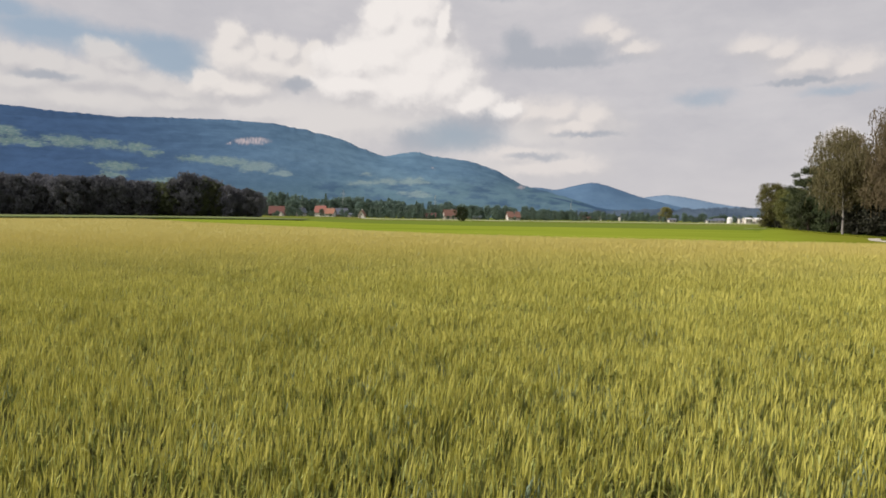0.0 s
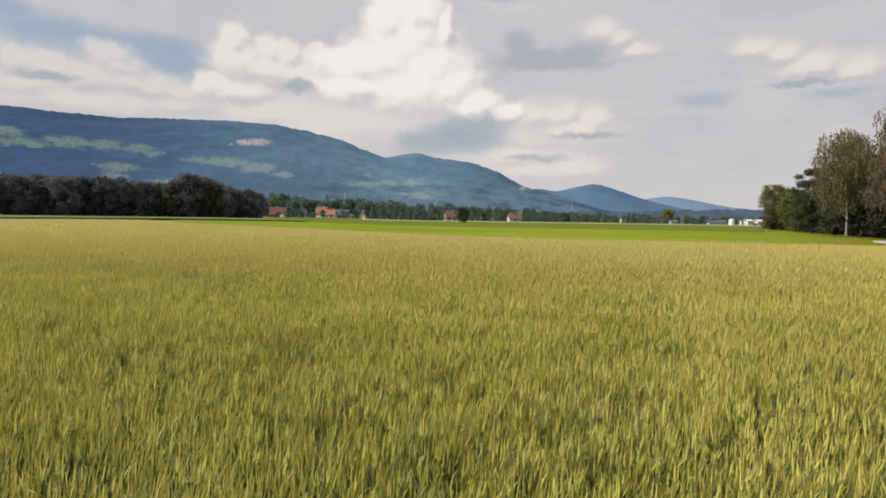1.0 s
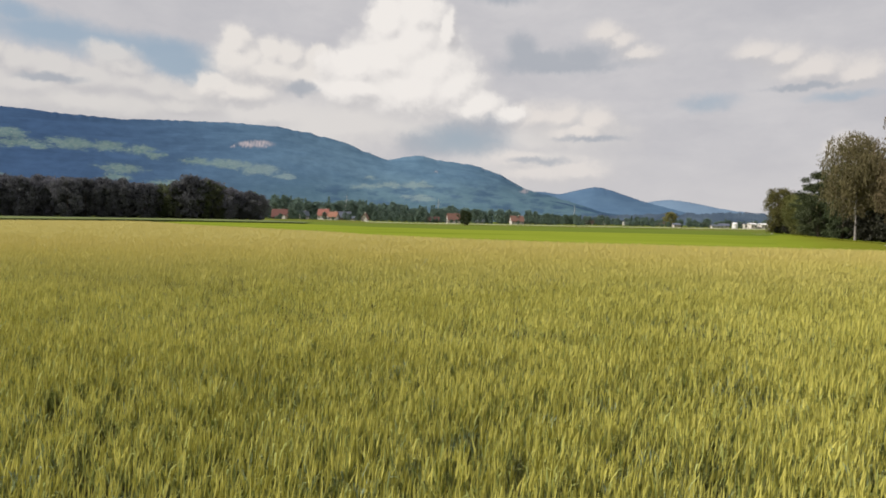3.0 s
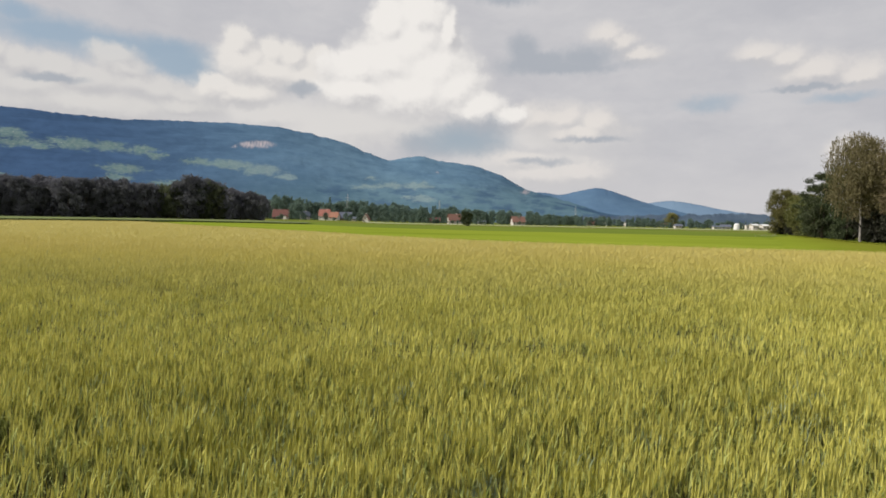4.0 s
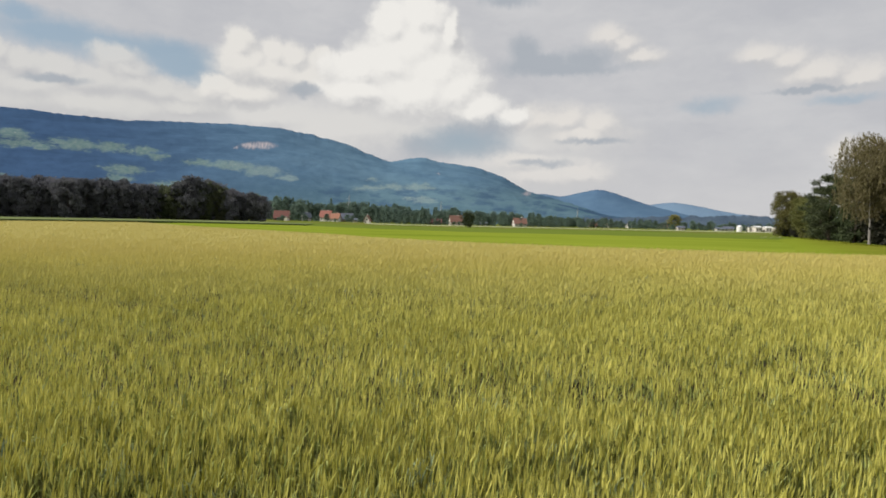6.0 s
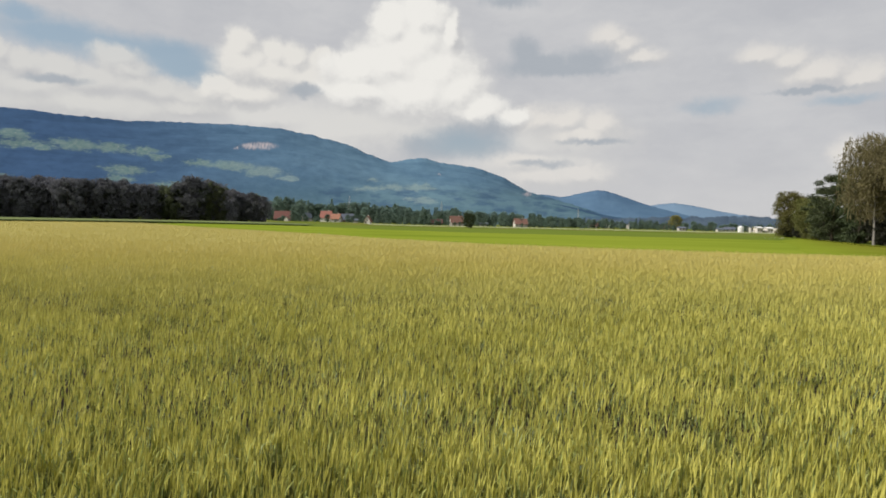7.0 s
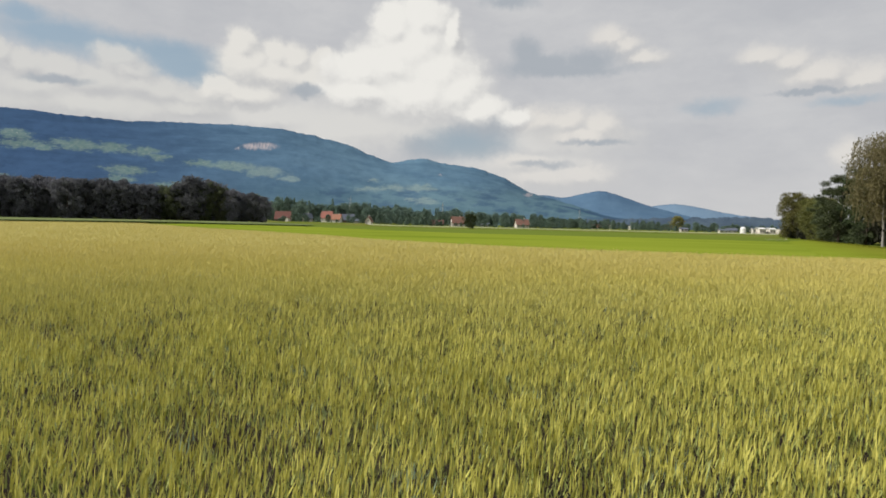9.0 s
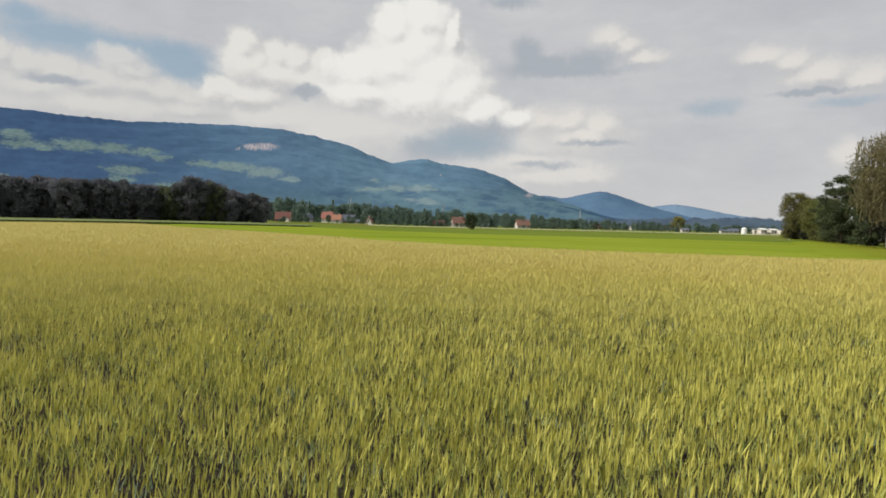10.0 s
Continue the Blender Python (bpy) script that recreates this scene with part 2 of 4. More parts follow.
M_canopy = material("grain_canopy", (0.34, 0.3, 0.104), (0.415, 0.366, 0.14), 1.2, 0.95, fine_scale=14, bump=0.8, bump_scale=10, gloss=0.0)
# dark sheet: the shade between the stalks is put into its colour
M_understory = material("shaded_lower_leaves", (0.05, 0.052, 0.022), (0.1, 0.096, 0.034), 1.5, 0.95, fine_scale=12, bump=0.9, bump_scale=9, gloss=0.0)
M_stem = material("stem", (0.1, 0.12, 0.045), (0.3, 0.3, 0.11), 0.6, 0.7, island=0.7, through_light=0.1, gloss=0.1)
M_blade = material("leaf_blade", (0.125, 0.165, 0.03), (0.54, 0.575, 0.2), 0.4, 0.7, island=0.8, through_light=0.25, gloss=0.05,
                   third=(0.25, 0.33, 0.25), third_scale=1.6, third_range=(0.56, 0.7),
                   far_tone=(13.0, 44.0, (0.435, 0.385, 0.122), (0.555, 0.49, 0.178)))
M_bark = material("bark", (0.05, 0.04, 0.032), (0.11, 0.09, 0.07), 1.5, 0.95, fine_scale=8, bump=0.8, stretch=(1, 1, 0.25))
M_birch_bark = material("birch_bark", (0.16, 0.15, 0.145), (0.32, 0.3, 0.29), 0.8, 0.8, fine_scale=6, bump=0.4,
                        third=(0.06, 0.05, 0.05), third_scale=1.4, third_range=(0.58, 0.66), stretch=(1, 1, 0.6))
M_leaf_birch = material("birch_leaf", (0.11, 0.095, 0.048), (0.22, 0.182, 0.1), 0.3, 0.7, island=0.4, through_light=0.3, per_object=0.2)
M_leaf_pine = material("pine_needles", (0.035, 0.05, 0.025), (0.075, 0.095, 0.04), 0.3, 0.7, island=0.55, through_light=0.15, per_object=0.2)
M_leaf_light = material("light_leaf", (0.085, 0.095, 0.028), (0.2, 0.195, 0.06), 0.3, 0.6, island=0.55, through_light=0.3, per_object=0.2)
# shrub leaves darkened: the deep shade under the trees is in their colour
M_leaf_under = material("undergrowth_leaf", (0.02, 0.022, 0.017), (0.05, 0.052, 0.032), 0.3, 0.7, island=0.55, through_light=0.15, per_object=0.5)
# haze before the wood is put into this leaf colour, lifted and bluish
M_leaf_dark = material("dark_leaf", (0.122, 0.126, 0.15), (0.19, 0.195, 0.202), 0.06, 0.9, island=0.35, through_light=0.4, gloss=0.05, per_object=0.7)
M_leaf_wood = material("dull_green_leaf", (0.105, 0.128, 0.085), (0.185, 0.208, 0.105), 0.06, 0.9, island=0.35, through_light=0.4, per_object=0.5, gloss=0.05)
M_leaf_pale = material("pale_leaf", (0.28, 0.26, 0.31), (0.38, 0.35, 0.4), 0.3, 0.8, island=0.4, through_light=0.3)
M_leaf_yellow = material("yellowish_leaf", (0.2, 0.2, 0.07), (0.33, 0.31, 0.11), 0.3, 0.7, island=0.55, through_light=0.35)
M_leaf_lone = material("lone_tree_leaf", (0.03, 0.045, 0.02), (0.065, 0.085, 0.03), 0.2, 0.7, island=0.5, through_light=0.15)
# village foliage, lightened with the haze of the distance in its colour
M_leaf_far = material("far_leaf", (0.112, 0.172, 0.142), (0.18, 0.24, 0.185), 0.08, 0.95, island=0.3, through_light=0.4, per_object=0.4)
M_roof_red = material("red_roof_tiles", (0.24, 0.095, 0.078), (0.32, 0.135, 0.108), 1.2, 0.8, fine_scale=9, per_object=0.2)
M_roof_brown = material("brown_roof_tiles", (0.15, 0.072, 0.06), (0.22, 0.115, 0.1), 1.2, 0.85, fine_scale=9, per_object=0.3)
M_roof_farm = material("dark_red_roof_tiles", (0.135, 0.06, 0.052), (0.19, 0.088, 0.076), 1.2, 0.85, fine_scale=9)
M_roof_slate = material("slate_roof", (0.08, 0.1, 0.14), (0.14, 0.16, 0.2), 1.2, 0.7, fine_scale=9, per_object=0.3)
M_wall_white = material("white_render_wall", (0.56, 0.54, 0.5), (0.7, 0.67, 0.62), 0.8, 0.9, fine_scale=6, per_object=0.1)
M_wall_wood = material("timber_wall", (0.15, 0.12, 0.1), (0.24, 0.19, 0.15), 1.5, 0.85, fine_scale=10, per_object=0.3, stretch=(4, 4, 0.3))
M_glass = material("window_glass", (0.02, 0.025, 0.03), (0.04, 0.045, 0.05), 1.0, 0.08)
M_steel = material("galvanised_steel", (0.4, 0.42, 0.44), (0.5, 0.52, 0.54), 1.0, 0.5)
M_tank = material("white_painted_metal", (0.76, 0.77, 0.78), (0.85, 0.85, 0.85), 0.5, 0.45)


def mountain_material(name, hazed_low, hazed_high, less_hazed=None, meadow=None, spots=(), rock=None, rock_spots=(), grain=0.01):
    """Forested slopes with meadow clearings and a bare cliff, aerial haze put into the colours; the UV map holds
    azimuth and elevation in degrees.
    """
    m = bpy.data.materials.new(name)
    m.use_nodes = True
    n = Nodes(m.node_tree)
    bsdf = m.node_tree.nodes["Principled BSDF"]
    place = n.add("ShaderNodeTexCoord").outputs["Object"]
    uv = n.add("ShaderNodeUVMap").outputs["UV"]
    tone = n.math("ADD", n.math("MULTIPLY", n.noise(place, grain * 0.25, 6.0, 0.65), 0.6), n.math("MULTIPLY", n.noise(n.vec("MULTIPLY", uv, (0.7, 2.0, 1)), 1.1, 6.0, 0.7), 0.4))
    colour = n.mix(n.step(tone, 0.36, 0.64), hazed_low, hazed_high)
    if less_hazed:
        # less haze put into the colour westwards; dark forest patches low on the slope
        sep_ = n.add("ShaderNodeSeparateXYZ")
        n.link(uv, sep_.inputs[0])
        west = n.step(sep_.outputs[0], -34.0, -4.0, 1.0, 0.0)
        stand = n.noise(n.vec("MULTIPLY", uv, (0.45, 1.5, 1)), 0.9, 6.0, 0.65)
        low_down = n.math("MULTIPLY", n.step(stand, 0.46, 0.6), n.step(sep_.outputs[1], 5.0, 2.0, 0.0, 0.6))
        lighter = tuple(1.4 * v for v in less_hazed)
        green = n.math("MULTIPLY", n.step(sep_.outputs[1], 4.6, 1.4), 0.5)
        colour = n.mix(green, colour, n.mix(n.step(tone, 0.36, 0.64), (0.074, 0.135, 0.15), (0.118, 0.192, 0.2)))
        colour = n.mix(n.math("MAXIMUM", west, low_down), colour, n.mix(n.step(tone, 0.36, 0.64), less_hazed, lighter))
    if spots:
        wob = n.vec("MULTIPLY", n.vec("SUBTRACT", n.noise(n.vec("MULTIPLY", uv, (0.6, 1.5, 1)), 1.6, 6.0, 0.7, True), (0.5, 0.5, 0.5)), (3.0, 0.9, 0))
        field = n.blobs(n.vec("ADD", uv, wob), spots)
        speck = n.noise(n.vec("MULTIPLY", uv, (1.0, 2.2, 1)), 1.7, 8.0, 0.8)
        mask = n.step(n.math("ADD", field, n.math("MULTIPLY", n.math("SUBTRACT", speck, 0.5), 2.6)), -0.25, 0.5)
        pasture = n.mix(n.step(n.noise(n.vec("MULTIPLY", uv, (1.0, 3.0, 1)), 3.0, 5.0, 0.7), 0.35, 0.65), meadow[0], meadow[1])
        # the pastures turn paler and bluer towards the east
        sep_ = n.add("ShaderNodeSeparateXYZ")
        n.link(uv, sep_.inputs[0])
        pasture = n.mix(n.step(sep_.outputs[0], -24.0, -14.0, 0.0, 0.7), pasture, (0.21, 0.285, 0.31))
        colour = n.mix(n.math("MULTIPLY", mask, 0.75), colour, pasture)
        # scattered farms and barns on the pastures
        farms = n.step(n.noise(n.vec("MULTIPLY", uv, (1.0, 1.6, 1)), 9.0, 1.0), 0.68, 0.73)
        colour = n.mix(n.math("MULTIPLY", n.math("MULTIPLY", mask, farms), 0.7), colour, (0.36, 0.37, 0.38))
    if rock_spots:
        wob = n.vec("MULTIPLY", n.vec("SUBTRACT", n.noise(n.vec("MULTIPLY", uv, (2.2, 0.8, 1)), 3.0, 4.0, 0.6, True), (0.5, 0.5, 0.5)), (0.9, 0.5, 0))
        mask = n.math("MULTIPLY", n.step(n.blobs(n.vec("ADD", uv, wob), rock_spots), 0.0, 0.7), n.step(n.noise(n.vec("MULTIPLY", uv, (4.0, 1.2, 1)), 1.5, 4.0), 0.22, 0.62))
        colour = n.mix(mask, colour, rock)
    n.link(colour, bsdf.inputs["Base Color"])
    bsdf.inputs["Roughness"].default_value = 1.0
    bsdf.inputs["Specular IOR Level"].default_value = 0.0
    node = n.add("ShaderNodeBump")
    node.inputs["Strength"].default_value = 0.9
    node.inputs["Distance"].default_value = 5.0
    n.link(n.noise(place, grain * 4, 4.0, 0.7), node.inputs["Height"])
    n.link(node.outputs[0], bsdf.inputs["Normal"])
    return m


MEADOW_SPOTS = [(-35.5, 6.0, 1.09, 0.41), (-34.9, 5.3, 1.72, 0.36), (-33.7, 5.1, 0.94, 0.22), (-32.5, 5.6, 0.97, 0.31), (-31.4, 5.5, 1.49, 0.48), (-29.0, 5.5, 1.43, 0.44), (-26.6, 5.3, 1.09, 0.39), (-25.5, 5.0, 0.83, 0.3), (-28.0, 3.7, 1.73, 0.42), (-28.4, 3.0, 1.19, 0.27), (-36.2, 2.8, 0.56, 0.14), (-24.7, 2.7, 1.4, 0.21), (-22.1, 4.6, 1.31, 0.31), (-19.5, 4.5, 2.11, 0.38), (-16.7, 4.2, 1.86, 0.38), (-17.3, 4.0, 1.48, 0.36), (-14.8, 3.6, 1.14, 0.26), (-7.2, 2.9, 1.6, 0.21), (-7.1, 3.7, 0.53, 0.16), (-5.3, 3.1, 1.07, 0.32), (-2.9, 3.1, 1.48, 0.38), (-2.3, 1.9, 1.08, 0.32), (-3.7, 2.0, 0.54, 0.16)]
CLIFF_SPOTS = [(-18.1, 6.3, 0.98, 0.35), (-16.9, 6.4, 1.39, 0.41), (-19.2, 6.1, 0.3, 0.16), (-1.0, 4.4, 0.16, 0.11), (7.2, 2.7, 0.52, 0.26)]
# aerial haze is put into these slope colours, hence the blue
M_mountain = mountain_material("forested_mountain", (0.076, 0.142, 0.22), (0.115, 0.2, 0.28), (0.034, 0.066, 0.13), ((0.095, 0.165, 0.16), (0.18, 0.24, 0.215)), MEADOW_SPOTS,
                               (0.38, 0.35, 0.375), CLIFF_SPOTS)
# hills and far wood: blue haze of the distance mixed into the base colours
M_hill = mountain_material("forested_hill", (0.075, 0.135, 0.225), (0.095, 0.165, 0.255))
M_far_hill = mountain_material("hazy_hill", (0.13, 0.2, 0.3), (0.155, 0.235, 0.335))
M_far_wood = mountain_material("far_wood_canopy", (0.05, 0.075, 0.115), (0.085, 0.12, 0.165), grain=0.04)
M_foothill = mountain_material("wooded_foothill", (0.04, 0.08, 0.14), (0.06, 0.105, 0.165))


# ---- helpers for building ----
def smooth01(v):
    v = np.clip(v, 0, 1)
    return v * v * (3 - 2 * v)


def land(x, y):
    """Height of the ground: level at the field, dipping a little towards the village, a low swell on the west side."""
    x, y = np.asarray(x, float), np.asarray(y, float)
    d = np.hypot(x, y)
    west = smooth01((-x - 40) / 90)
    drop = -2.0 * (1 - np.exp(-np.maximum(d - 40, 0) / 250))
    return drop * (1 - 0.75 * west) + 0.6 * west * np.exp(-((d - 205) / 60) ** 2)


def mesh_of(name, verts, faces, mats=(), smooth=False, face_mats=None):
    """A mesh from arrays: verts (n, 3), faces (m, 3 or 4)."""
    verts, faces = np.asarray(verts, np.float32), np.asarray(faces, np.int32)
    k = faces.shape[1]
    me = bpy.data.meshes.new(name)
    me.vertices.add(len(verts))
    me.vertices.foreach_set("co", verts.ravel())
    me.loops.add(faces.size)
    me.loops.foreach_set("vertex_index", faces.ravel())
    me.polygons.add(len(faces))
    me.polygons.foreach_set("loop_start", np.arange(0, faces.size, k, dtype=np.int32))
    me.polygons.foreach_set("loop_total", np.full(len(faces), k, np.int32))
    if face_mats is not None:
        me.polygons.foreach_set("material_index", np.asarray(face_mats, np.int32))
    if smooth:
        me.polygons.foreach_set("use_smooth", np.ones(len(faces), bool))
    me.update(calc_edges=True)
    for m in mats:
        me.materials.append(m)
    return me


def grid_faces(nu, nv, wrap=False):
    i, j = np.meshgrid(np.arange(nu if wrap else nu - 1), np.arange(nv - 1), indexing="ij")
    i2 = (i + 1) % nu
    return np.stack([i * nv + j, i2 * nv + j, i2 * nv + j + 1, i * nv + j + 1], -1).reshape(-1, 4)


def part(name, bm, mat, parent, label=""):
    me = bpy.data.meshes.new(name)
    bm.to_mesh(me)
    bm.free()
    me.materials.append(mat)
    ob = new(name, me)
    ob.parent = parent
    return tagged(ob, label)


def mesh_part(name, me, parent, label=""):
    ob = new(name, me)
    ob.parent = parent
    return tagged(ob, label)


def box(bm, x0, x1, y0, y1, z0, z1):
    made = bmesh.ops.create_cube(bm, size=1.0)["verts"]
    bmesh.ops.transform(bm, verts=made, matrix=Matrix.Translation(((x0 + x1) / 2, (y0 + y1) / 2, (z0 + z1) / 2)) @ Matrix.Diagonal((x1 - x0, y1 - y0, z1 - z0, 1)))
    return made


def fractal(az, r, octaves, seed):
    out = []
    for a, b in zip(np.ravel(az), np.ravel(r)):
        out.append(noise.fractal(Vector((a, b, seed)), 1.0, 2.0, octaves))
    return np.array(out).reshape(np.shape(az))


# ---- ground and fields ----
def make_ground():
    rings = np.concatenate([[0.0], np.geomspace(3, 4900, 90)])
    turns = 144
    a = np.linspace(0, 2 * np.pi, turns, endpoint=False)
    A, R = np.meshgrid(a, rings, indexing="ij")
    x, y = R * np.sin(A), R * np.cos(A)
    v = np.stack([x, y, land(x, y)], -1).reshape(-1, 3)
    faces = grid_faces(turns, len(rings), True)[:, ::-1]
    return tagged(new("ground", mesh_of("ground", v, faces, [M_meadow], True)), "green meadow plain reaching to the wooded hills", "ground", kind="structure")


make_ground()

# far edge of the grain field, x to y
EDGE_X = np.array([-220, -110, -101, -95, -88, -78, -65, -52, -40, -30, -22, -16, -10.8, -6.5, 0, 5, 12, 21, 30, 39, 90])
EDGE_Y = np.array([118, 130, 139, 160, 178, 172, 158, 145, 130, 115, 104, 95, 84, 78, 70.5, 66.5, 62.5, 59.5, 58, 57, 50])


def field_edge(x):
    return np.interp(x, EDGE_X, EDGE_Y)


def field_sheet(name, lines, lift, mat, label, category, kind="structure", nu=60, nv=14):
    """A field laid on the land between two lines of (x, y) points."""
    s = np.linspace(0, 1, nu)
    ends = []
    for line in lines:
        line = np.array(line, float)
        along = np.concatenate([[0], np.cumsum(np.hypot(*np.diff(line, axis=0).T))])
        ends.append(np.stack([np.interp(s * along[-1], along, line[:, k]) for k in (0, 1)], -1))
    t = np.linspace(0, 1, nv)[None, :, None]
    p = ends[0][:, None] * (1 - t) + ends[1][:, None] * t
    z = land(p[..., 0], p[..., 1]) + lift
    v = np.concatenate([p, z[..., None]], -1).reshape(-1, 3)
    return tagged(new(name, mesh_of(name, v, grid_faces(nu, nv), [mat], True)), label, category, kind=kind)


edge_line = [(x, float(field_edge(x)) - 3) for x in np.linspace(-92, 75, 60)]
field_sheet("field_soil", ([(-250, -70), (-60, -70), (60, -70), (90, -70)], [(-220, 116), (-101, 136), (-88, 175), (-52, 142), (-22, 101), (-7, 76), (12, 60), (39, 55), (88, 48)]), 0.02, M_soil,
            "dark bare soil under the standing grain", "soil", nv=40)
field_sheet("green_field", (edge_line, [(-120, 350), (-60, 290), (3, 212), (75, 196), (104, 186), (66, 100), (60, 72)]), 0.10, M_green_crop,
            "bright green young crop field beyond the grain", "field", nu=90, nv=30)
field_sheet("dark_field", ([(-70, 304), (3, 211.5), (75, 195.5), (112, 190)], [(-110, 430), (0, 390), (110, 380), (160, 330)]), 0.08, M_dark_crop,
            "darker green crop field in front of the village", "field")
field_sheet("mown_strip", ([(-75, 560), (20, 545), (130, 530), (262, 500)], [(-85, 640), (20, 628), (150, 610), (300, 570)]), 0.06, M_mown,
            "pale freshly mown strip of grass in front of the village", "grass", nv=6)
field_sheet("verge_meadow", ([(29, 57), (44, 84), (66, 125), (92, 178), (108, 205)], [(60, 70), (66, 90), (80, 118), (104, 170), (132, 232)]), 0.13, M_verge,
            "olive rough grass between the crop and the path", "grass", nu=40, nv=16)
PATH_A = [(56, 74), (63, 90), (71, 102), (82, 109), (98, 114)]
field_sheet("gravel_path", (PATH_A, [(x + 2.0, y) for x, y in PATH_A]), 0.18, M_gravel, "pale gravel path running in among the trees", "path", nv=4)
field_sheet("gravel_path", ([(112, 228), (131, 250), (146, 276)], [(113, 228), (132, 250), (147, 276)]), 0.18, M_gravel, "short pale gravel path at the end of the trees", "path", nv=4)


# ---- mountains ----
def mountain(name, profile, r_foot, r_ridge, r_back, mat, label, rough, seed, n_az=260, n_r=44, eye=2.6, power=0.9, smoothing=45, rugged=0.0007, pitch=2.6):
    """A ridge shaped to fit the camera's view: profile gives (azimuth, elevation) of the skyline in degrees."""
    prof = np.array(profile)
    az = np.linspace(prof[0, 0], prof[-1, 0], n_az)
    el = np.interp(az, prof[:, 0], prof[:, 1])
    kernel = np.hanning(2 * max(3, n_az // smoothing) + 1)
    kernel /= kernel.sum()
    pad = len(kernel) // 2
    el = np.convolve(np.pad(el, pad, mode="edge"), kernel, "valid")
    bumps = np.array([noise.fractal(Vector((a * pitch, seed, 0.5)), 1.0, 2.0, 4) for a in az]) * np.clip(el, 0, 1)
    s = np.concatenate([np.linspace(0, 1, n_r), [1.25]])
    A, S = np.meshgrid(az, s, indexing="ij")
    r = np.where(S <= 1, r_foot + (r_ridge - r_foot) * S, r_back)
    rel = fractal(r * np.sin(np.radians(A)) / 420, r * np.cos(np.radians(A)) / 420, 6, seed)
    rel2 = fractal(r * np.sin(np.radians(A)) / 90, r * np.cos(np.radians(A)) / 90, 4, seed + 7.7)
    wide = np.hanning(2 * max(6, n_az // 10) + 1)
    wide /= wide.sum()
    body = np.convolve(np.pad(el, len(wide) // 2, mode="edge"), wide, "valid")
    crest = np.tan(np.radians(el))[:, None] * r_ridge + eye
    body = body - 0.35 * np.clip(body / 4, 0, 1)
    flank = np.tan(np.radians(body))[:, None] * r_ridge + eye
    top = np.clip(S, 0, 1) ** 4
    h = (flank * (1 - top) + crest * top) * np.clip(S, 0, 1) ** power + rugged * r_ridge * bumps[:, None] * np.clip(S, 0, 1) ** 12
    h = h + rough * (rel * np.sin(np.pi * np.clip(S, 0, 1)) * 1.0 + 0.16 * rel2 * smooth01(S * 4)) * smooth01(crest / 250)
    h = np.where(S > 1, crest * 0.4, h) - 3.0 * (S <= 0)
    x, y = r * np.sin(np.radians(A)), r * np.cos(np.radians(A))
    v = np.stack([x, y, h], -1).reshape(-1, 3)
    me = mesh_of(name, v, grid_faces(n_az, len(s))[:, ::-1], [mat], True)
    uv = me.uv_layers.new(name="angles")
    E_ = np.degrees(np.arctan2(h - eye, r)).reshape(-1)
    both = np.stack([A.reshape(-1), E_], -1)
    index = np.empty(len(me.loops), np.int32)
    me.loops.foreach_get("vertex_index", index)
    uv.data.foreach_set("uv", both[index].astype(np.float32).ravel())
    return tagged(new(name, me), label, "mountain", kind="structure")


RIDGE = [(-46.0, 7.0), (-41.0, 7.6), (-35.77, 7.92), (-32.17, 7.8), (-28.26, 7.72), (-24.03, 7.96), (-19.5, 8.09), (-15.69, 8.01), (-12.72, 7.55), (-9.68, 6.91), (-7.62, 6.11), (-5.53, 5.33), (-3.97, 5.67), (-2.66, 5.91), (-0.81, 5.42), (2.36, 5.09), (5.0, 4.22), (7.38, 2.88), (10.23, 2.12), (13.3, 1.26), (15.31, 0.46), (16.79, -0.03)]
HILL = [(3.99, 1.96), (7.12, 2.72), (9.2, 2.63), (10.48, 2.43), (12.25, 2.9), (13.75, 3.16), (15.25, 2.8), (17.22, 2.05), (19.14, 1.5), (21.03, 1.01), (22.87, 0.44), (23.77, 0.16)]
FAR_HILL = [(15.29, 1.28), (17.5, 1.62), (18.7, 1.9), (20.0, 2.02), (21.36, 1.88), (22.66, 1.62), (24.25, 1.24), (25.8, 1.03), (27.4, 0.84), (29.67, 0.6), (32.41, 0.26)]
FAR_WOOD = [(8.0, 0.1), (11.0, 0.45), (14.0, 0.62), (17.0, 0.7), (20.0, 0.82), (22.5, 0.78), (25.0, 0.95), (28.0, 0.9), (31.0, 0.95), (36.0, 0.8)]
FOOTHILL = [(-4.44, 0.02), (0.83, 1.03), (5.05, 1.61), (8.18, 1.95), (10.5, 1.76), (12.8, 1.21), (14.81, 0.76), (16.77, 0.58), (19.17, 0.5), (23.32, 0.4), (26.8, 0.39), (29.69, 0.14)]
mountain("mountain_ridge", RIDGE, 1500, 4100, 4300, M_mountain, "long forested mountain ridge, haze-tinted blue, with meadow clearings and a pale cliff", 18, 3.1, 420, 60, smoothing=100, rugged=0.0012)
mountain("round_hill", HILL, 3600, 4500, 4600, M_hill, "rounded forested hill behind the ridge, haze-tinted blue", 14, 9.4, 200, 24, smoothing=20)
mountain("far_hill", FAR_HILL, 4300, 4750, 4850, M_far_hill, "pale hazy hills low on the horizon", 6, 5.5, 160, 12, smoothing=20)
mountain("far_wood", FAR_WOOD, 1330, 1420, 1480, M_far_wood, "dark wood at the edge of the plain, haze-tinted blue", 4, 22.5, 900, 10, smoothing=60, rugged=0.0042, pitch=2.2)
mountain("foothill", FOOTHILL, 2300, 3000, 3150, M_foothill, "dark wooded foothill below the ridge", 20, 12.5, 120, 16)


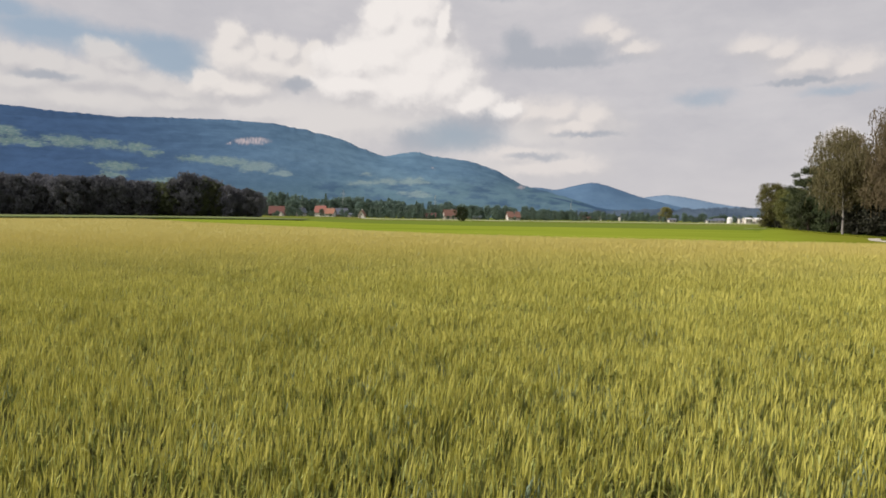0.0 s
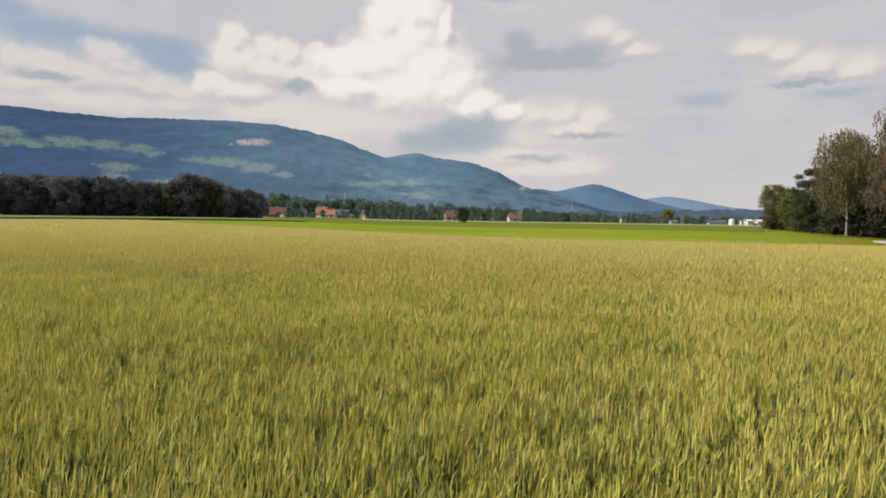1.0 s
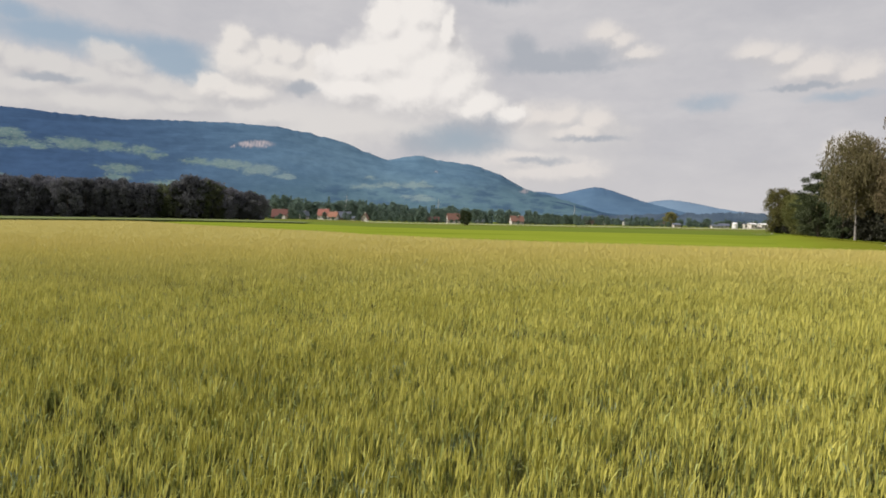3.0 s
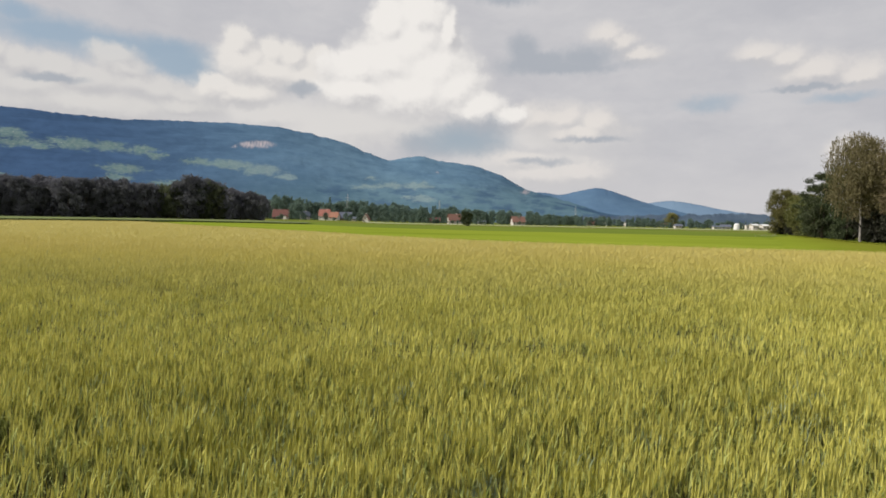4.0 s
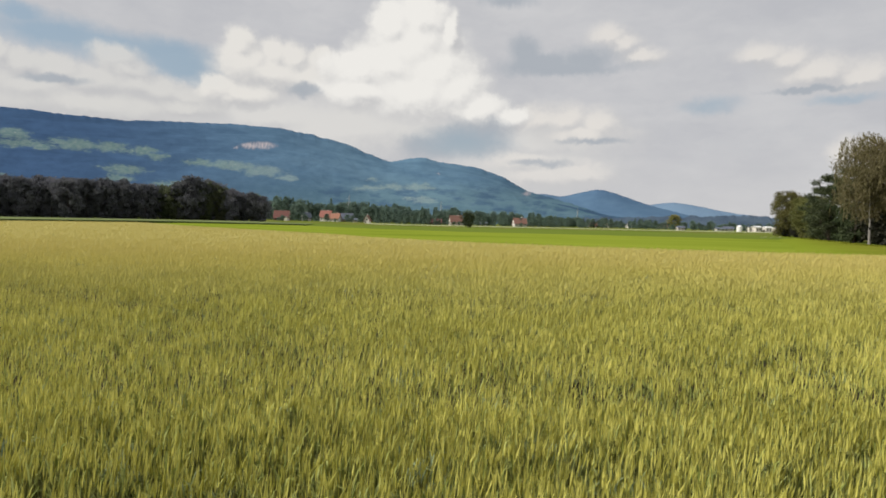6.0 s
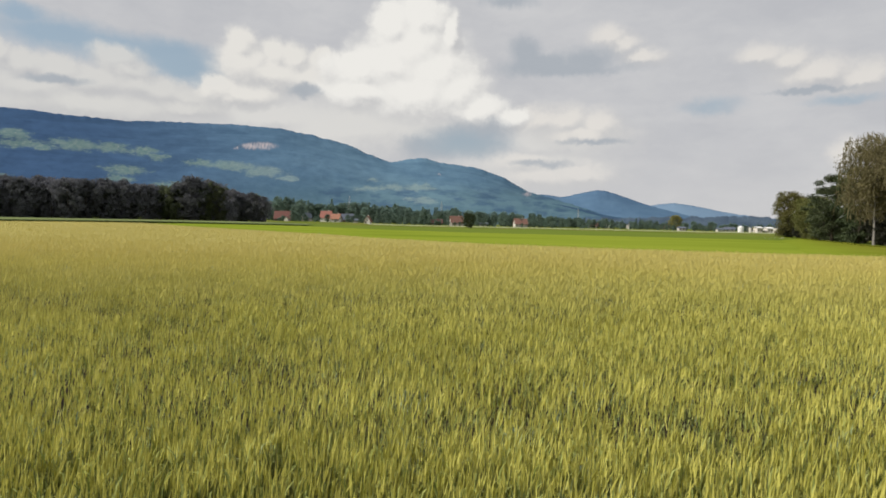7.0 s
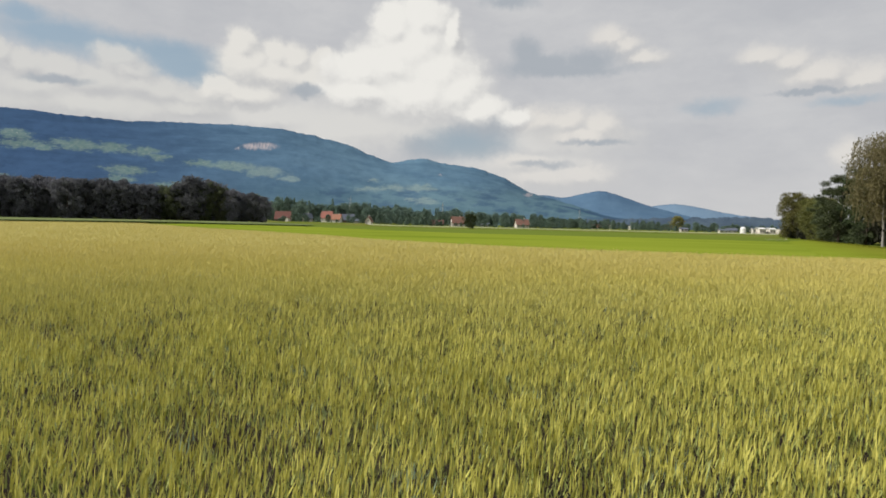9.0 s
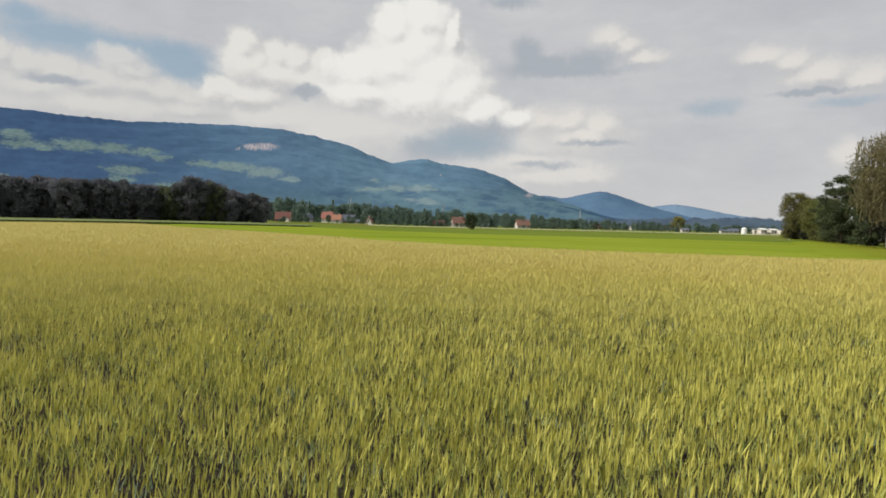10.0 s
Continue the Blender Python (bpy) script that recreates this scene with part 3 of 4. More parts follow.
# ---- trees ----
def tube(points, radii, sides=7):
    """Vertices and quads of a tapered tube along points."""
    pts = [Vector(p) for p in points]
    verts, faces = [], []
    for i, p in enumerate(pts):
        d = (pts[min(i + 1, len(pts) - 1)] - pts[max(i - 1, 0)]).normalized()
        u = d.orthogonal().normalized()
        v = d.cross(u)
        for k in range(sides):
            a = 2 * math.pi * k / sides
            verts.append(p + (u * math.cos(a) + v * math.sin(a)) * radii[i])
    for i in range(len(pts) - 1):
        for k in range(sides):
            k2 = (k + 1) % sides
            faces.append((i * sides + k, i * sides + k2, (i + 1) * sides + k2, (i + 1) * sides + k))
    return verts, faces


def leaves(rng, centres, radii, count, size, droop=0.0, flat=1.0, three=False):
    """Leaf sprays: small bent quads scattered in and around clumps."""
    centres, radii = np.array(centres), np.array(radii)
    pick = rng.choice(len(centres), count, p=radii ** 2 / (radii ** 2).sum())
    d = rng.normal(size=(count, 3))
    d /= np.linalg.norm(d, axis=1)[:, None]
    rad = rng.random(count) ** 0.45 * (1 + (0.06 if droop else 0.14) * rng.normal(size=count))
    pos = centres[pick] + d * (rad * radii[pick])[:, None] * np.array([1, 1, flat])
    if droop:
        # hanging strands: chains of narrow leaf sprays below points of the crown
        chain = 20
        strands = count // chain
        top = np.repeat(pos[:strands], chain, 0) + np.repeat(0.12 * rng.normal(size=(strands, 3)), chain, 0)
        reach = np.repeat((0.5 + rng.random(strands)) * droop, chain)
        along = np.tile(np.arange(chain) / chain, strands)
        sway = np.repeat(rng.normal(size=(strands, 2)) * 0.12, chain, 0)
        free = pos[strands:strands + int(strands * chain * 0.45)] if len(pos) > strands * 2 else pos[:0]
        pos = top + np.concatenate([sway * (along * reach)[:, None], -(along * reach)[:, None]], 1) + 0.05 * rng.normal(size=(strands * chain, 3))
        pos = np.concatenate([pos[:len(pos) - len(free)], free], 0)
        count = len(pos)
    u = rng.normal(size=(count, 3))
    if droop:
        u[:, 2] -= 3.0
    u /= np.linalg.norm(u, axis=1)[:, None]
    v = np.cross(u, rng.normal(size=(count, 3)))
    v /= np.linalg.norm(v, axis=1)[:, None]
    n = np.cross(u, v)
    sz = size * (0.6 + 0.8 * rng.random(count))[:, None]
    long = 2.0 if droop else 1.0
    if three:
        tri = np.stack([pos - u * sz, pos + v * sz * 0.8 + n * sz * 0.2, pos + u * sz * 0.8 - v * sz * 0.5], 1)
        return tri.reshape(-1, 3), np.arange(count * 3).reshape(-1, 3)
    quad = np.stack([pos - u * sz * long, pos + v * sz * 0.55 + n * sz * 0.2, pos + u * sz * long, pos - v * sz * 0.55 + n * sz * 0.2], 1)
    return quad.reshape(-1, 3), np.arange(count * 4).reshape(-1, 4)


def make_tree(name, kind, height, seed, count, size, leaf, bark, label, category="tree", spread=0.3, bare=0.15, girth=1.0, simple=False):
    """A tree > trunk (with its limbs), crown."""
    rng = np.random.default_rng(seed)
    rnd = random.Random(seed)
    tree = new(name)
    tagged(tree, label, category)
    verts, faces = [], []

    def add(points, radii, sides=6):
        v, f = tube(points, radii, sides)
        n = len(verts)
        verts.extend(v)
        faces.extend([tuple(i + n for i in q) for q in f])

    lean = Vector((rnd.uniform(-0.03, 0.03), rnd.uniform(-0.03, 0.03), 1)) * height
    r0 = (0.012 * height + 0.08) * girth
    spine = [lean * s + Vector((rnd.uniform(-1, 1), rnd.uniform(-1, 1), 0)) * 0.012 * height * (s > 0) for s in (0, 0.15, 0.35, 0.55, 0.75, 0.96)]
    spine[0].z = -0.4
    add(spine, [r0 * 1.35, r0, r0 * 0.8, r0 * 0.55, r0 * 0.3, r0 * 0.08], 5 if simple else 8)
    centres, radii = [], []
    limbs = 40 if kind == "broad" else 34
    for i in range(limbs):
        s = bare + (0.93 - bare) * (i + rnd.random() * 0.6) / limbs
        a = i * 2.4 + rnd.uniform(-0.5, 0.5)
        root = lean * s
        if kind == "conifer":
            out = spread * height * (1.05 - s) * rnd.uniform(0.75, 1.1)
            tip = root + Vector((math.cos(a) * out, math.sin(a) * out, -0.12 * out))
            w = 0.45 * out + 0.02 * height
        elif kind == "pine":
            out = spread * height * (0.55 + 0.7 * math.sin(math.pi * min(1, s))) * rnd.uniform(0.5, 1.15)
            tip = root + Vector((math.cos(a) * out, math.sin(a) * out, rnd.uniform(0.0, 0.22) * out))
            w = height * rnd.uniform(0.07, 0.125)
        else:
            env = math.sin(math.pi * min(1.0, max(0.0, (s - bare * 0.6) / (1.04 - bare * 0.6))) ** 0.75)
            out = spread * height * (0.25 + 0.85 * env) * rnd.uniform(0.6, 1.15)
            tip = root + Vector((math.cos(a) * out, math.sin(a) * out, (0.35 if kind == "broad" else 0.25) * out))
            w = height * rnd.uniform(0.055, 0.13)
        mid = root.lerp(tip, 0.5) + Vector((0, 0, 0.06 * out))
        if not simple or i % 4 == 0:
            add([root, mid, tip], [r0 * 0.32 * (1.1 - s), r0 * 0.2 * (1.1 - s), 0.02], 3 if simple else 5)
        centres.append(tip)
        radii.append(w)
        centres.append(mid + Vector((rnd.uniform(-1, 1), rnd.uniform(-1, 1), rnd.uniform(-0.5, 1))) * w * 0.7)
        radii.append(w * 0.85)
    centres.append(lean * 0.97)
    radii.append(height * (0.035 if kind == "conifer" else 0.06))
    trunk = mesh_of("trunk", [tuple(v) for v in verts], faces, [bark], True)
    mesh_part("trunk", trunk, tree)
    centres = [tuple(c) for c in centres]
    v, f = leaves(rng, centres, radii, count, size, droop=2.6 if kind == "birch" else 0.0, flat=0.55 if kind == "pine" else 0.85, three=simple)
    v[:, 2] = np.maximum(v[:, 2], 0.15)
    mesh_part("crown", mesh_of("crown", v, f, [leaf]), tree)
    return tree


def plant(original, spots, used, group=""):
    """Sets the first spot with the original and the rest with copies: (x, y, scale, turn)."""
    for x, y, k, turn in spots:
        m = Matrix.Translation((x, y, float(land(x, y)) - 0.1)) @ pose(0, 0, 0, 0, 0, turn)
        if original.name in used:
            ob = copy_thing(original, m @ Matrix.Diagonal((k / original.scale.x,) * 3 + (1,)))
        else:
            used.add(original.name)
            original.matrix_basis = m @ Matrix.Diagonal((k, k, k, 1))
            ob = original
        if group:
            ob["group"] = group


used = set()
G_ROW = "trees along the gravel path"
birch = make_tree("birch_tree", "birch", 25, 11, 30000, 0.13, M_leaf_birch, M_birch_bark, "tall weeping birch with brownish hanging foliage and pale trunk", spread=0.235, bare=0.28, girth=0.65)
plant(birch, [(95.2, 145.2, 1.0, 0), (92, 122, 1.06, 140), (105, 140, 1.0, 70), (107, 157, 0.84, 200), (99, 116, 1.0, 300)], used, G_ROW)
pine = make_tree("pine_tree", "pine", 20, 22, 15000, 0.22, M_leaf_pine, M_bark, "dark green pine with spreading layered branches", spread=0.22, bare=0.05)
plant(pine, [(116.5, 194.5, 1.04, 0), (119.5, 187, 1.14, 120), (108.5, 170.5, 0.8, 60), (123.5, 210, 0.9, 250), (118, 175, 0.95, 310)], used, G_ROW)
leafy = make_tree("broadleaf_tree", "broad", 20, 33, 17000, 0.24, M_leaf_light, M_bark, "leafy olive-green tree with a rounded crown", spread=0.3, bare=0.02)
plant(leafy, [(154.3, 287.5, 1.05, 0), (141, 249, 0.82, 110), (165, 296, 0.95, 220), (131.5, 225, 0.78, 30), (151.5, 265, 0.8, 150)], used, G_ROW)
shrub = make_tree("shrub", "broad", 5.5, 44, 3000, 0.27, M_leaf_under, M_bark, "dense dark green shrub under the trees, shade in its leaf colour", "shrub", spread=0.5, bare=0.02, simple=True)
rs = random.Random(5)
row = []
ROW_X, ROW_Y = [89.5, 96.5, 111.5, 132.5, 150.5, 157.2], [122, 143, 175, 228, 280, 296]
for i in range(40):
    y0 = 112 + (292 - 112) * (i % 30) / 29 + rs.uniform(-2, 2)
    x0 = float(np.interp(y0, ROW_Y, ROW_X)) + rs.uniform(0.5, 4) + (5 if i >= 30 else 0)
    row.append((x0, y0, rs.uniform(0.6, 1.15) * (1.7 if i >= 30 else 1), rs.uniform(0, 360)))
plant(shrub, row, used, "shrubs under the trees")

# dark wood to the west
G_WOOD = "trees of the dark wood"
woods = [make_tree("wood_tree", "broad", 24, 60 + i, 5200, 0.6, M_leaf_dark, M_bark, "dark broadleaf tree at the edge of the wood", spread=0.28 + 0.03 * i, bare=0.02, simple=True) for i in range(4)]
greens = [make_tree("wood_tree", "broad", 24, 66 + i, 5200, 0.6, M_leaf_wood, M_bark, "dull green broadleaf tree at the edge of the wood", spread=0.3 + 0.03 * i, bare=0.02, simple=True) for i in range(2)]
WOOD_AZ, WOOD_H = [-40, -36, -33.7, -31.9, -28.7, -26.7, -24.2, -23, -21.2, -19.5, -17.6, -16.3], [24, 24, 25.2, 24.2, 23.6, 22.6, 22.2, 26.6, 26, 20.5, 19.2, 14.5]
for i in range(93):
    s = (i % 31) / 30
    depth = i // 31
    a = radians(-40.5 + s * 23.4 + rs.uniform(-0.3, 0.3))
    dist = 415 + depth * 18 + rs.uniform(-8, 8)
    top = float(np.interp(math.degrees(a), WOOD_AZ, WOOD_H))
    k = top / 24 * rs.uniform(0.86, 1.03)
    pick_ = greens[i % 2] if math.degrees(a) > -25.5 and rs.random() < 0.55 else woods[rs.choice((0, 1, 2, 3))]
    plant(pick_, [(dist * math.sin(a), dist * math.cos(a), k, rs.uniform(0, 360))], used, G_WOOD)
pale = make_tree("pale_tree", "broad", 11, 71, 2500, 0.3, M_leaf_pale, M_birch_bark, "slender pale tree in front of the dark wood", spread=0.2, bare=0.2)
plant(pale, [(-206, 388, 1.0, 0)], used)

# lone tree in the fields
lone = make_tree("lone_tree", "broad", 8.6, 81, 6000, 0.22, M_leaf_lone, M_bark, "small round dark tree standing alone between the fields", spread=0.44, bare=0.06)
plant(lone, [(12.0, 400, 1.12, 0)], used)
corner_tree = make_tree("yellowish_tree", "broad", 13, 83, 4000, 0.4, M_leaf_yellow, M_bark, "yellow-green round tree beside farm buildings", spread=0.36, bare=0.1)
plant(corner_tree, [(248, 680, 1.25, 0)], used)

# tree belt round the village
G_BELT = "trees round the village"
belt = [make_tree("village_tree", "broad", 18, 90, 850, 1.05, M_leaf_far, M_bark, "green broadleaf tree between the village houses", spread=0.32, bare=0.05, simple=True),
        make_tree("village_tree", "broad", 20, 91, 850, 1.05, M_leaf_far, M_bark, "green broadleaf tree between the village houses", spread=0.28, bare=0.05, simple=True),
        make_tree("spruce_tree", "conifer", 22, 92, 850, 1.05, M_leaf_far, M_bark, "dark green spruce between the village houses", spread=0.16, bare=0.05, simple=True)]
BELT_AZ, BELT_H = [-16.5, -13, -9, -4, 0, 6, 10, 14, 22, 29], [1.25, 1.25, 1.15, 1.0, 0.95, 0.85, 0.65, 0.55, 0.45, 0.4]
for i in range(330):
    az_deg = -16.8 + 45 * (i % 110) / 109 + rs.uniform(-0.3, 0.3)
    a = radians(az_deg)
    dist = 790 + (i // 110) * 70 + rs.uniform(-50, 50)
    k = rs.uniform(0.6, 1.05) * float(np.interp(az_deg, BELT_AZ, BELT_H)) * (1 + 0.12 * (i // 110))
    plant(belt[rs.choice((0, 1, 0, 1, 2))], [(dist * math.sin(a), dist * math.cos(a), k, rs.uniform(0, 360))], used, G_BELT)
# garden trees and hedges close to the houses
for i in range(100):
    az_deg = (-16 + 44 * i / 59 if i < 60 else -16 + 26 * (i - 60) / 39) + rs.uniform(-0.5, 0.5)
    a = radians(az_deg)
    dist = 690 + rs.uniform(-25, 60) if i < 60 else rs.uniform(655, 680)
    k = (rs.uniform(0.22, 0.5) if i < 60 else rs.uniform(0.12, 0.3)) if az_deg < 8 else rs.uniform(0.15, 0.3)
    plant(belt[i % 2], [(dist * math.sin(a), dist * math.cos(a), k, rs.uniform(0, 360))], used, G_BELT)
for az_deg, dist, k in ((-14.25, 672, 0.6), (-13.8, 678, 0.5), (-12.35, 672, 0.3), (-12.0, 680, 0.34), (-9.4, 684, 0.46), (-9.0, 690, 0.4), (-1.3, 668, 0.33), (-0.9, 672, 0.28), (-3.2, 674, 0.3),
                        (2.7, 676, 0.3), (5.0, 680, 0.3), (8.2, 676, 0.36), (8.8, 672, 0.42), (9.5, 668, 0.38), (10.1, 674, 0.32), (19.9, 690, 0.32), (21.6, 690, 0.36)):
    a = radians(az_deg)
    plant(belt[int(dist) % 2], [(dist * math.sin(a), dist * math.cos(a), k, 10 * dist)], used, G_BELT)


# ---- houses ----
def make_house(name, x, y, width, depth, eave, ridge, turn, roof_mat, wall_mat, label, windows=3, chimney=True, category="house"):
    """A house > wall, gable, roof (two slopes in one, with eaves), chimney, each window, door; the ridge runs along its width."""
    house = tagged(new(name), label, category)
    bm = bmesh.new()
    w2, d2 = width / 2, depth / 2
    outline = [(-d2, -0.5), (d2, -0.5), (d2, eave), (0, ridge - 0.25), (-d2, eave)]
    a = [bm.verts.new((-w2, p, q)) for p, q in outline]
    b = [bm.verts.new((w2, p, q)) for p, q in outline]
    bm.faces.new(a)
    bm.faces.new(b[::-1])
    for i in range(5):
        bm.faces.new((a[i], b[i], b[(i + 1) % 5], a[(i + 1) % 5])[::-1])
    bmesh.ops.recalc_face_normals(bm, faces=bm.faces)
    part("wall", bm, wall_mat, house)
    bm = bmesh.new()
    o, th = 0.8, 0.3
    slope = (ridge - eave) / d2
    lower = [(-d2 - o, eave - slope * o), (0, ridge), (d2 + o, eave - slope * o)]
    sect = lower + [(q[0], q[1] + th) for q in lower[::-1]]
    a = [bm.verts.new((-w2 - o, p, q)) for p, q in sect]
    b = [bm.verts.new((w2 + o, p, q)) for p, q in sect]
    bm.faces.new((a[0], a[1], a[4], a[5]))
    bm.faces.new((a[1], a[2], a[3], a[4]))
    bm.faces.new((b[0], b[1], b[4], b[5]))
    bm.faces.new((b[1], b[2], b[3], b[4]))
    for i in range(6):
        bm.faces.new((a[i], b[i], b[(i + 1) % 6], a[(i + 1) % 6]))
    bmesh.ops.recalc_face_normals(bm, faces=bm.faces)
    roof = part("roof", bm, roof_mat, house)
    if chimney:
        bm = bmesh.new()
        box(bm, -0.45, 0.45, -0.4, 0.4, ridge - 1.2, ridge + 1.3)
        c = part("chimney", bm, wall_mat, roof)
        c.location = (w2 * 0.4, d2 * 0.15, 0)
    for side in (-1, 1):
        for i in range(windows):
            bm = bmesh.new()
            cx = -w2 + width * (i + 0.5) / windows
            box(bm, cx - 0.55, cx + 0.55, side * d2 - 0.05, side * d2 + 0.05, eave * 0.35, eave * 0.35 + 1.4)
            part("window", bm, M_glass, house)
        bm = bmesh.new()
        box(bm, side * w2 - 0.05, side * w2 + 0.05, -0.6, 0.6, eave * 0.9, eave * 0.9 + 1.3)
        part("window", bm, M_glass, house)
    bm = bmesh.new()
    box(bm, -w2 - 0.06, -w2 + 0.06, d2 * 0.3, d2 * 0.3 + 1.1, 0.0, 2.1)
    part("door", bm, M_wall_wood, house)
    house.matrix_basis = pose(x, y, float(land(x, y)), 0, 0, turn)
    return house


make_house("farmhouse", -190.0, 700.0, 17, 13, 3.2, 11.0, 8, M_roof_farm, M_wall_wood, 'farmhouse with a large dark red tiled roof over timber walls', 4)
make_house("annex_house", -182.5, 686.0, 5, 6, 3.8, 5.6, 80, M_roof_farm, M_wall_white, 'small white gabled annex before the farmhouse', 1, False)
make_house("house", -177.2, 760.0, 11, 9, 4.6, 10, 35, M_roof_slate, M_wall_white, 'house with a grey slate roof among trees', 3)
make_house("house", -139.9, 700.0, 12, 9, 5.4, 12, -10, M_roof_red, M_wall_white, 'house with a bright red tiled roof', 3)
make_house("annex_house", -127.0, 690.0, 9, 8, 4, 9, -10, M_roof_red, M_wall_white, 'lower house with an orange-red tiled roof', 3)
make_house("barn", -119.9, 720.0, 14, 9, 3.6, 9.6, 8, M_roof_slate, M_wall_wood, 'timber barn with a dark blue-grey roof', 0, False, 'barn')
make_house("shed", -108.2, 700.0, 9, 5, 2.6, 4.2, 0, M_roof_slate, M_wall_white, 'low white shed beside the barn', 2, False, 'shed')
make_house("small_house", -84.7, 640.0, 6.5, 6, 3.2, 8, 80, M_roof_brown, M_wall_white, 'small white house with a steep brown roof', 2)
make_house("low_house", -17.1, 740.0, 16, 8, 3, 6.5, 0, M_roof_brown, M_wall_wood, 'long low house with a brown roof', 4)
make_house("house", 7.8, 700.0, 14, 10, 4.2, 10.8, 15, M_roof_brown, M_wall_white, 'house with a pinkish-brown tiled roof behind the lone tree', 4)
make_house("shed", 39.3, 720.0, 11, 5, 2.6, 4, 0, M_roof_slate, M_wall_white, 'low white shed beside a hedge', 2, False, 'shed')
make_house("farmhouse", 80.3, 700.0, 14, 10, 3.8, 9.4, 10, M_roof_brown, M_wall_white, 'farmhouse with a brown tiled roof and white gable', 4)
make_house("house", 191.2, 820.0, 13, 8, 3, 6, 0, M_roof_brown, M_wall_white, 'low house with a brown roof by the plain', 3)
make_house("house", 217.0, 850.0, 7, 7, 5, 8, 70, M_roof_brown, M_wall_white, 'pale house with a brown roof', 2)
make_house("house", 250.8, 850.0, 10, 8, 4, 7, 20, M_roof_slate, M_wall_white, 'white house with a grey roof', 3)
make_house("house", 288.7, 830.0, 11, 8, 3, 5.6, 0, M_roof_brown, M_wall_white, 'low house with a brown-red roof', 3)
make_house("shed", 239.8, 640.0, 7, 5, 2.8, 4, 0, M_roof_slate, M_wall_white, 'white shed under a yellowish tree', 2, False, 'shed')
make_house("house", 357.0, 850.0, 9, 8, 3, 5.2, 0, M_roof_brown, M_wall_wood, 'low timber house with a brown roof', 3)
make_house("shed", 280.6, 640.0, 9, 5, 2.3, 3.4, 0, M_roof_slate, M_wall_white, 'low white shed on the plain', 2, False, 'shed')
make_house("shed", 293.5, 650.0, 10, 5, 2.8, 4.6, 0, M_roof_slate, M_wall_white, 'low white shed on the plain', 2, False, 'shed')
make_house("hall", 308.6, 620.0, 5.2, 8, 4.6, 5.6, 0, M_tank, M_wall_white, 'small white hall with a pale roof on the plain', 2, False, 'hall')
make_house("hall", 318.9, 620.0, 5.6, 8, 4.4, 5.4, 0, M_tank, M_wall_white, 'small white hall with a pale roof on the plain', 2, False, 'hall')
make_house("hall", 310.8, 640.0, 3.6, 8, 4.6, 5.4, 0, M_roof_slate, M_wall_white, 'narrow white hall on the plain', 1, False, 'hall')
make_house("hall", 339.3, 640.0, 5.6, 8, 4.4, 5.4, 0, M_roof_slate, M_wall_white, 'small white hall on the plain', 2, False, 'hall')


def make_tank(x, y, radius, height):
    """A round silo > wall, domed roof, rim."""
    tank = tagged(new("silo"), "white round silo with a domed roof", "silo")
    for name, prof in (("wall", [(radius, -0.5), (radius, height * 0.72)]),
                       ("roof", [(radius * math.cos(a), height * 0.72 + height * 0.28 * math.sin(a)) for a in np.linspace(0, 1.56, 8)]),
                       ("rim", [(radius + 0.02, height * 0.7), (radius + 0.25, height * 0.7), (radius + 0.25, height * 0.73), (radius + 0.02, height * 0.73)])):
        turn = np.linspace(0, 2 * np.pi, 28, endpoint=False)
        v = np.array([[(r * math.cos(a), r * math.sin(a), z) for r, z in prof] for a in turn]).reshape(-1, 3)
        mesh_part(name, mesh_of(name, v, grid_faces(28, len(prof), True), [M_tank], True), tank)
    tank.matrix_basis = pose(x, y, float(land(x, y)))


make_tank(291.4, 620.0, 2.7, 6.2)


# ---- pylons ----
def make_pylon(x, y, height, label):
    """A lattice mast > four legs, braces in one lattice, cross arms."""
    mast = tagged(new("power_pylon"), label, "pylon")
    half = height * 0.07
    for sx in (-1, 1):
        for sy in (-1, 1):
            v, f = tube([(sx * half, sy * half, -0.5), (sx * half * 0.45, sy * half * 0.45, height * 0.6), (sx * 0.15, sy * 0.15, height)], [0.0042 * height, 0.0034 * height, 0.0021 * height], 5)
            mesh_part("leg", mesh_of("leg", [tuple(p) for p in v], f, [M_steel]), mast)
    verts, faces = [], []
    for i in range(9):
        z0, z1 = height * i / 9, height * (i + 1) / 9
        h0, h1 = half * (1 - 0.9 * i / 9), half * (1 - 0.9 * (i + 1) / 9)
        for p, q in (((-h0, -h0, z0), (h1, -h1, z1)), ((h0, -h0, z0), (-h1, -h1, z1)), ((-h0, h0, z0), (h1, h1, z1)), ((-h0, -h0, z0), (-h1, h1, z1))):
            v, f = tube([p, q], [0.0016 * height] * 2, 4)
            n = len(verts)
            verts += [tuple(c) for c in v]
            faces += [tuple(k + n for k in g) for g in f]
    mesh_part("lattice", mesh_of("lattice", verts, faces, [M_steel]), mast)
    for z, reach in ((0.72, 0.16), (0.86, 0.12)):
        v, f = tube([(-height * reach, 0, height * z), (0, 0, height * (z + 0.02)), (height * reach, 0, height * z)], [0.05, 0.004 * height, 0.05], 5)
        mesh_part("cross_arm", mesh_of("cross_arm", [tuple(p) for p in v], f, [M_steel]), mast)
    mast.matrix_basis = pose(x, y, float(land(x, y)), 0, 0, 20)


make_pylon(-146.6, 900.0, 38, "thin steel lattice power pylon behind the village")
make_pylon(-14.3, 1100.0, 40, "thin steel lattice power pylon behind the village")
make_pylon(209.1, 1000.0, 30, "thin steel lattice power pylon behind the village")


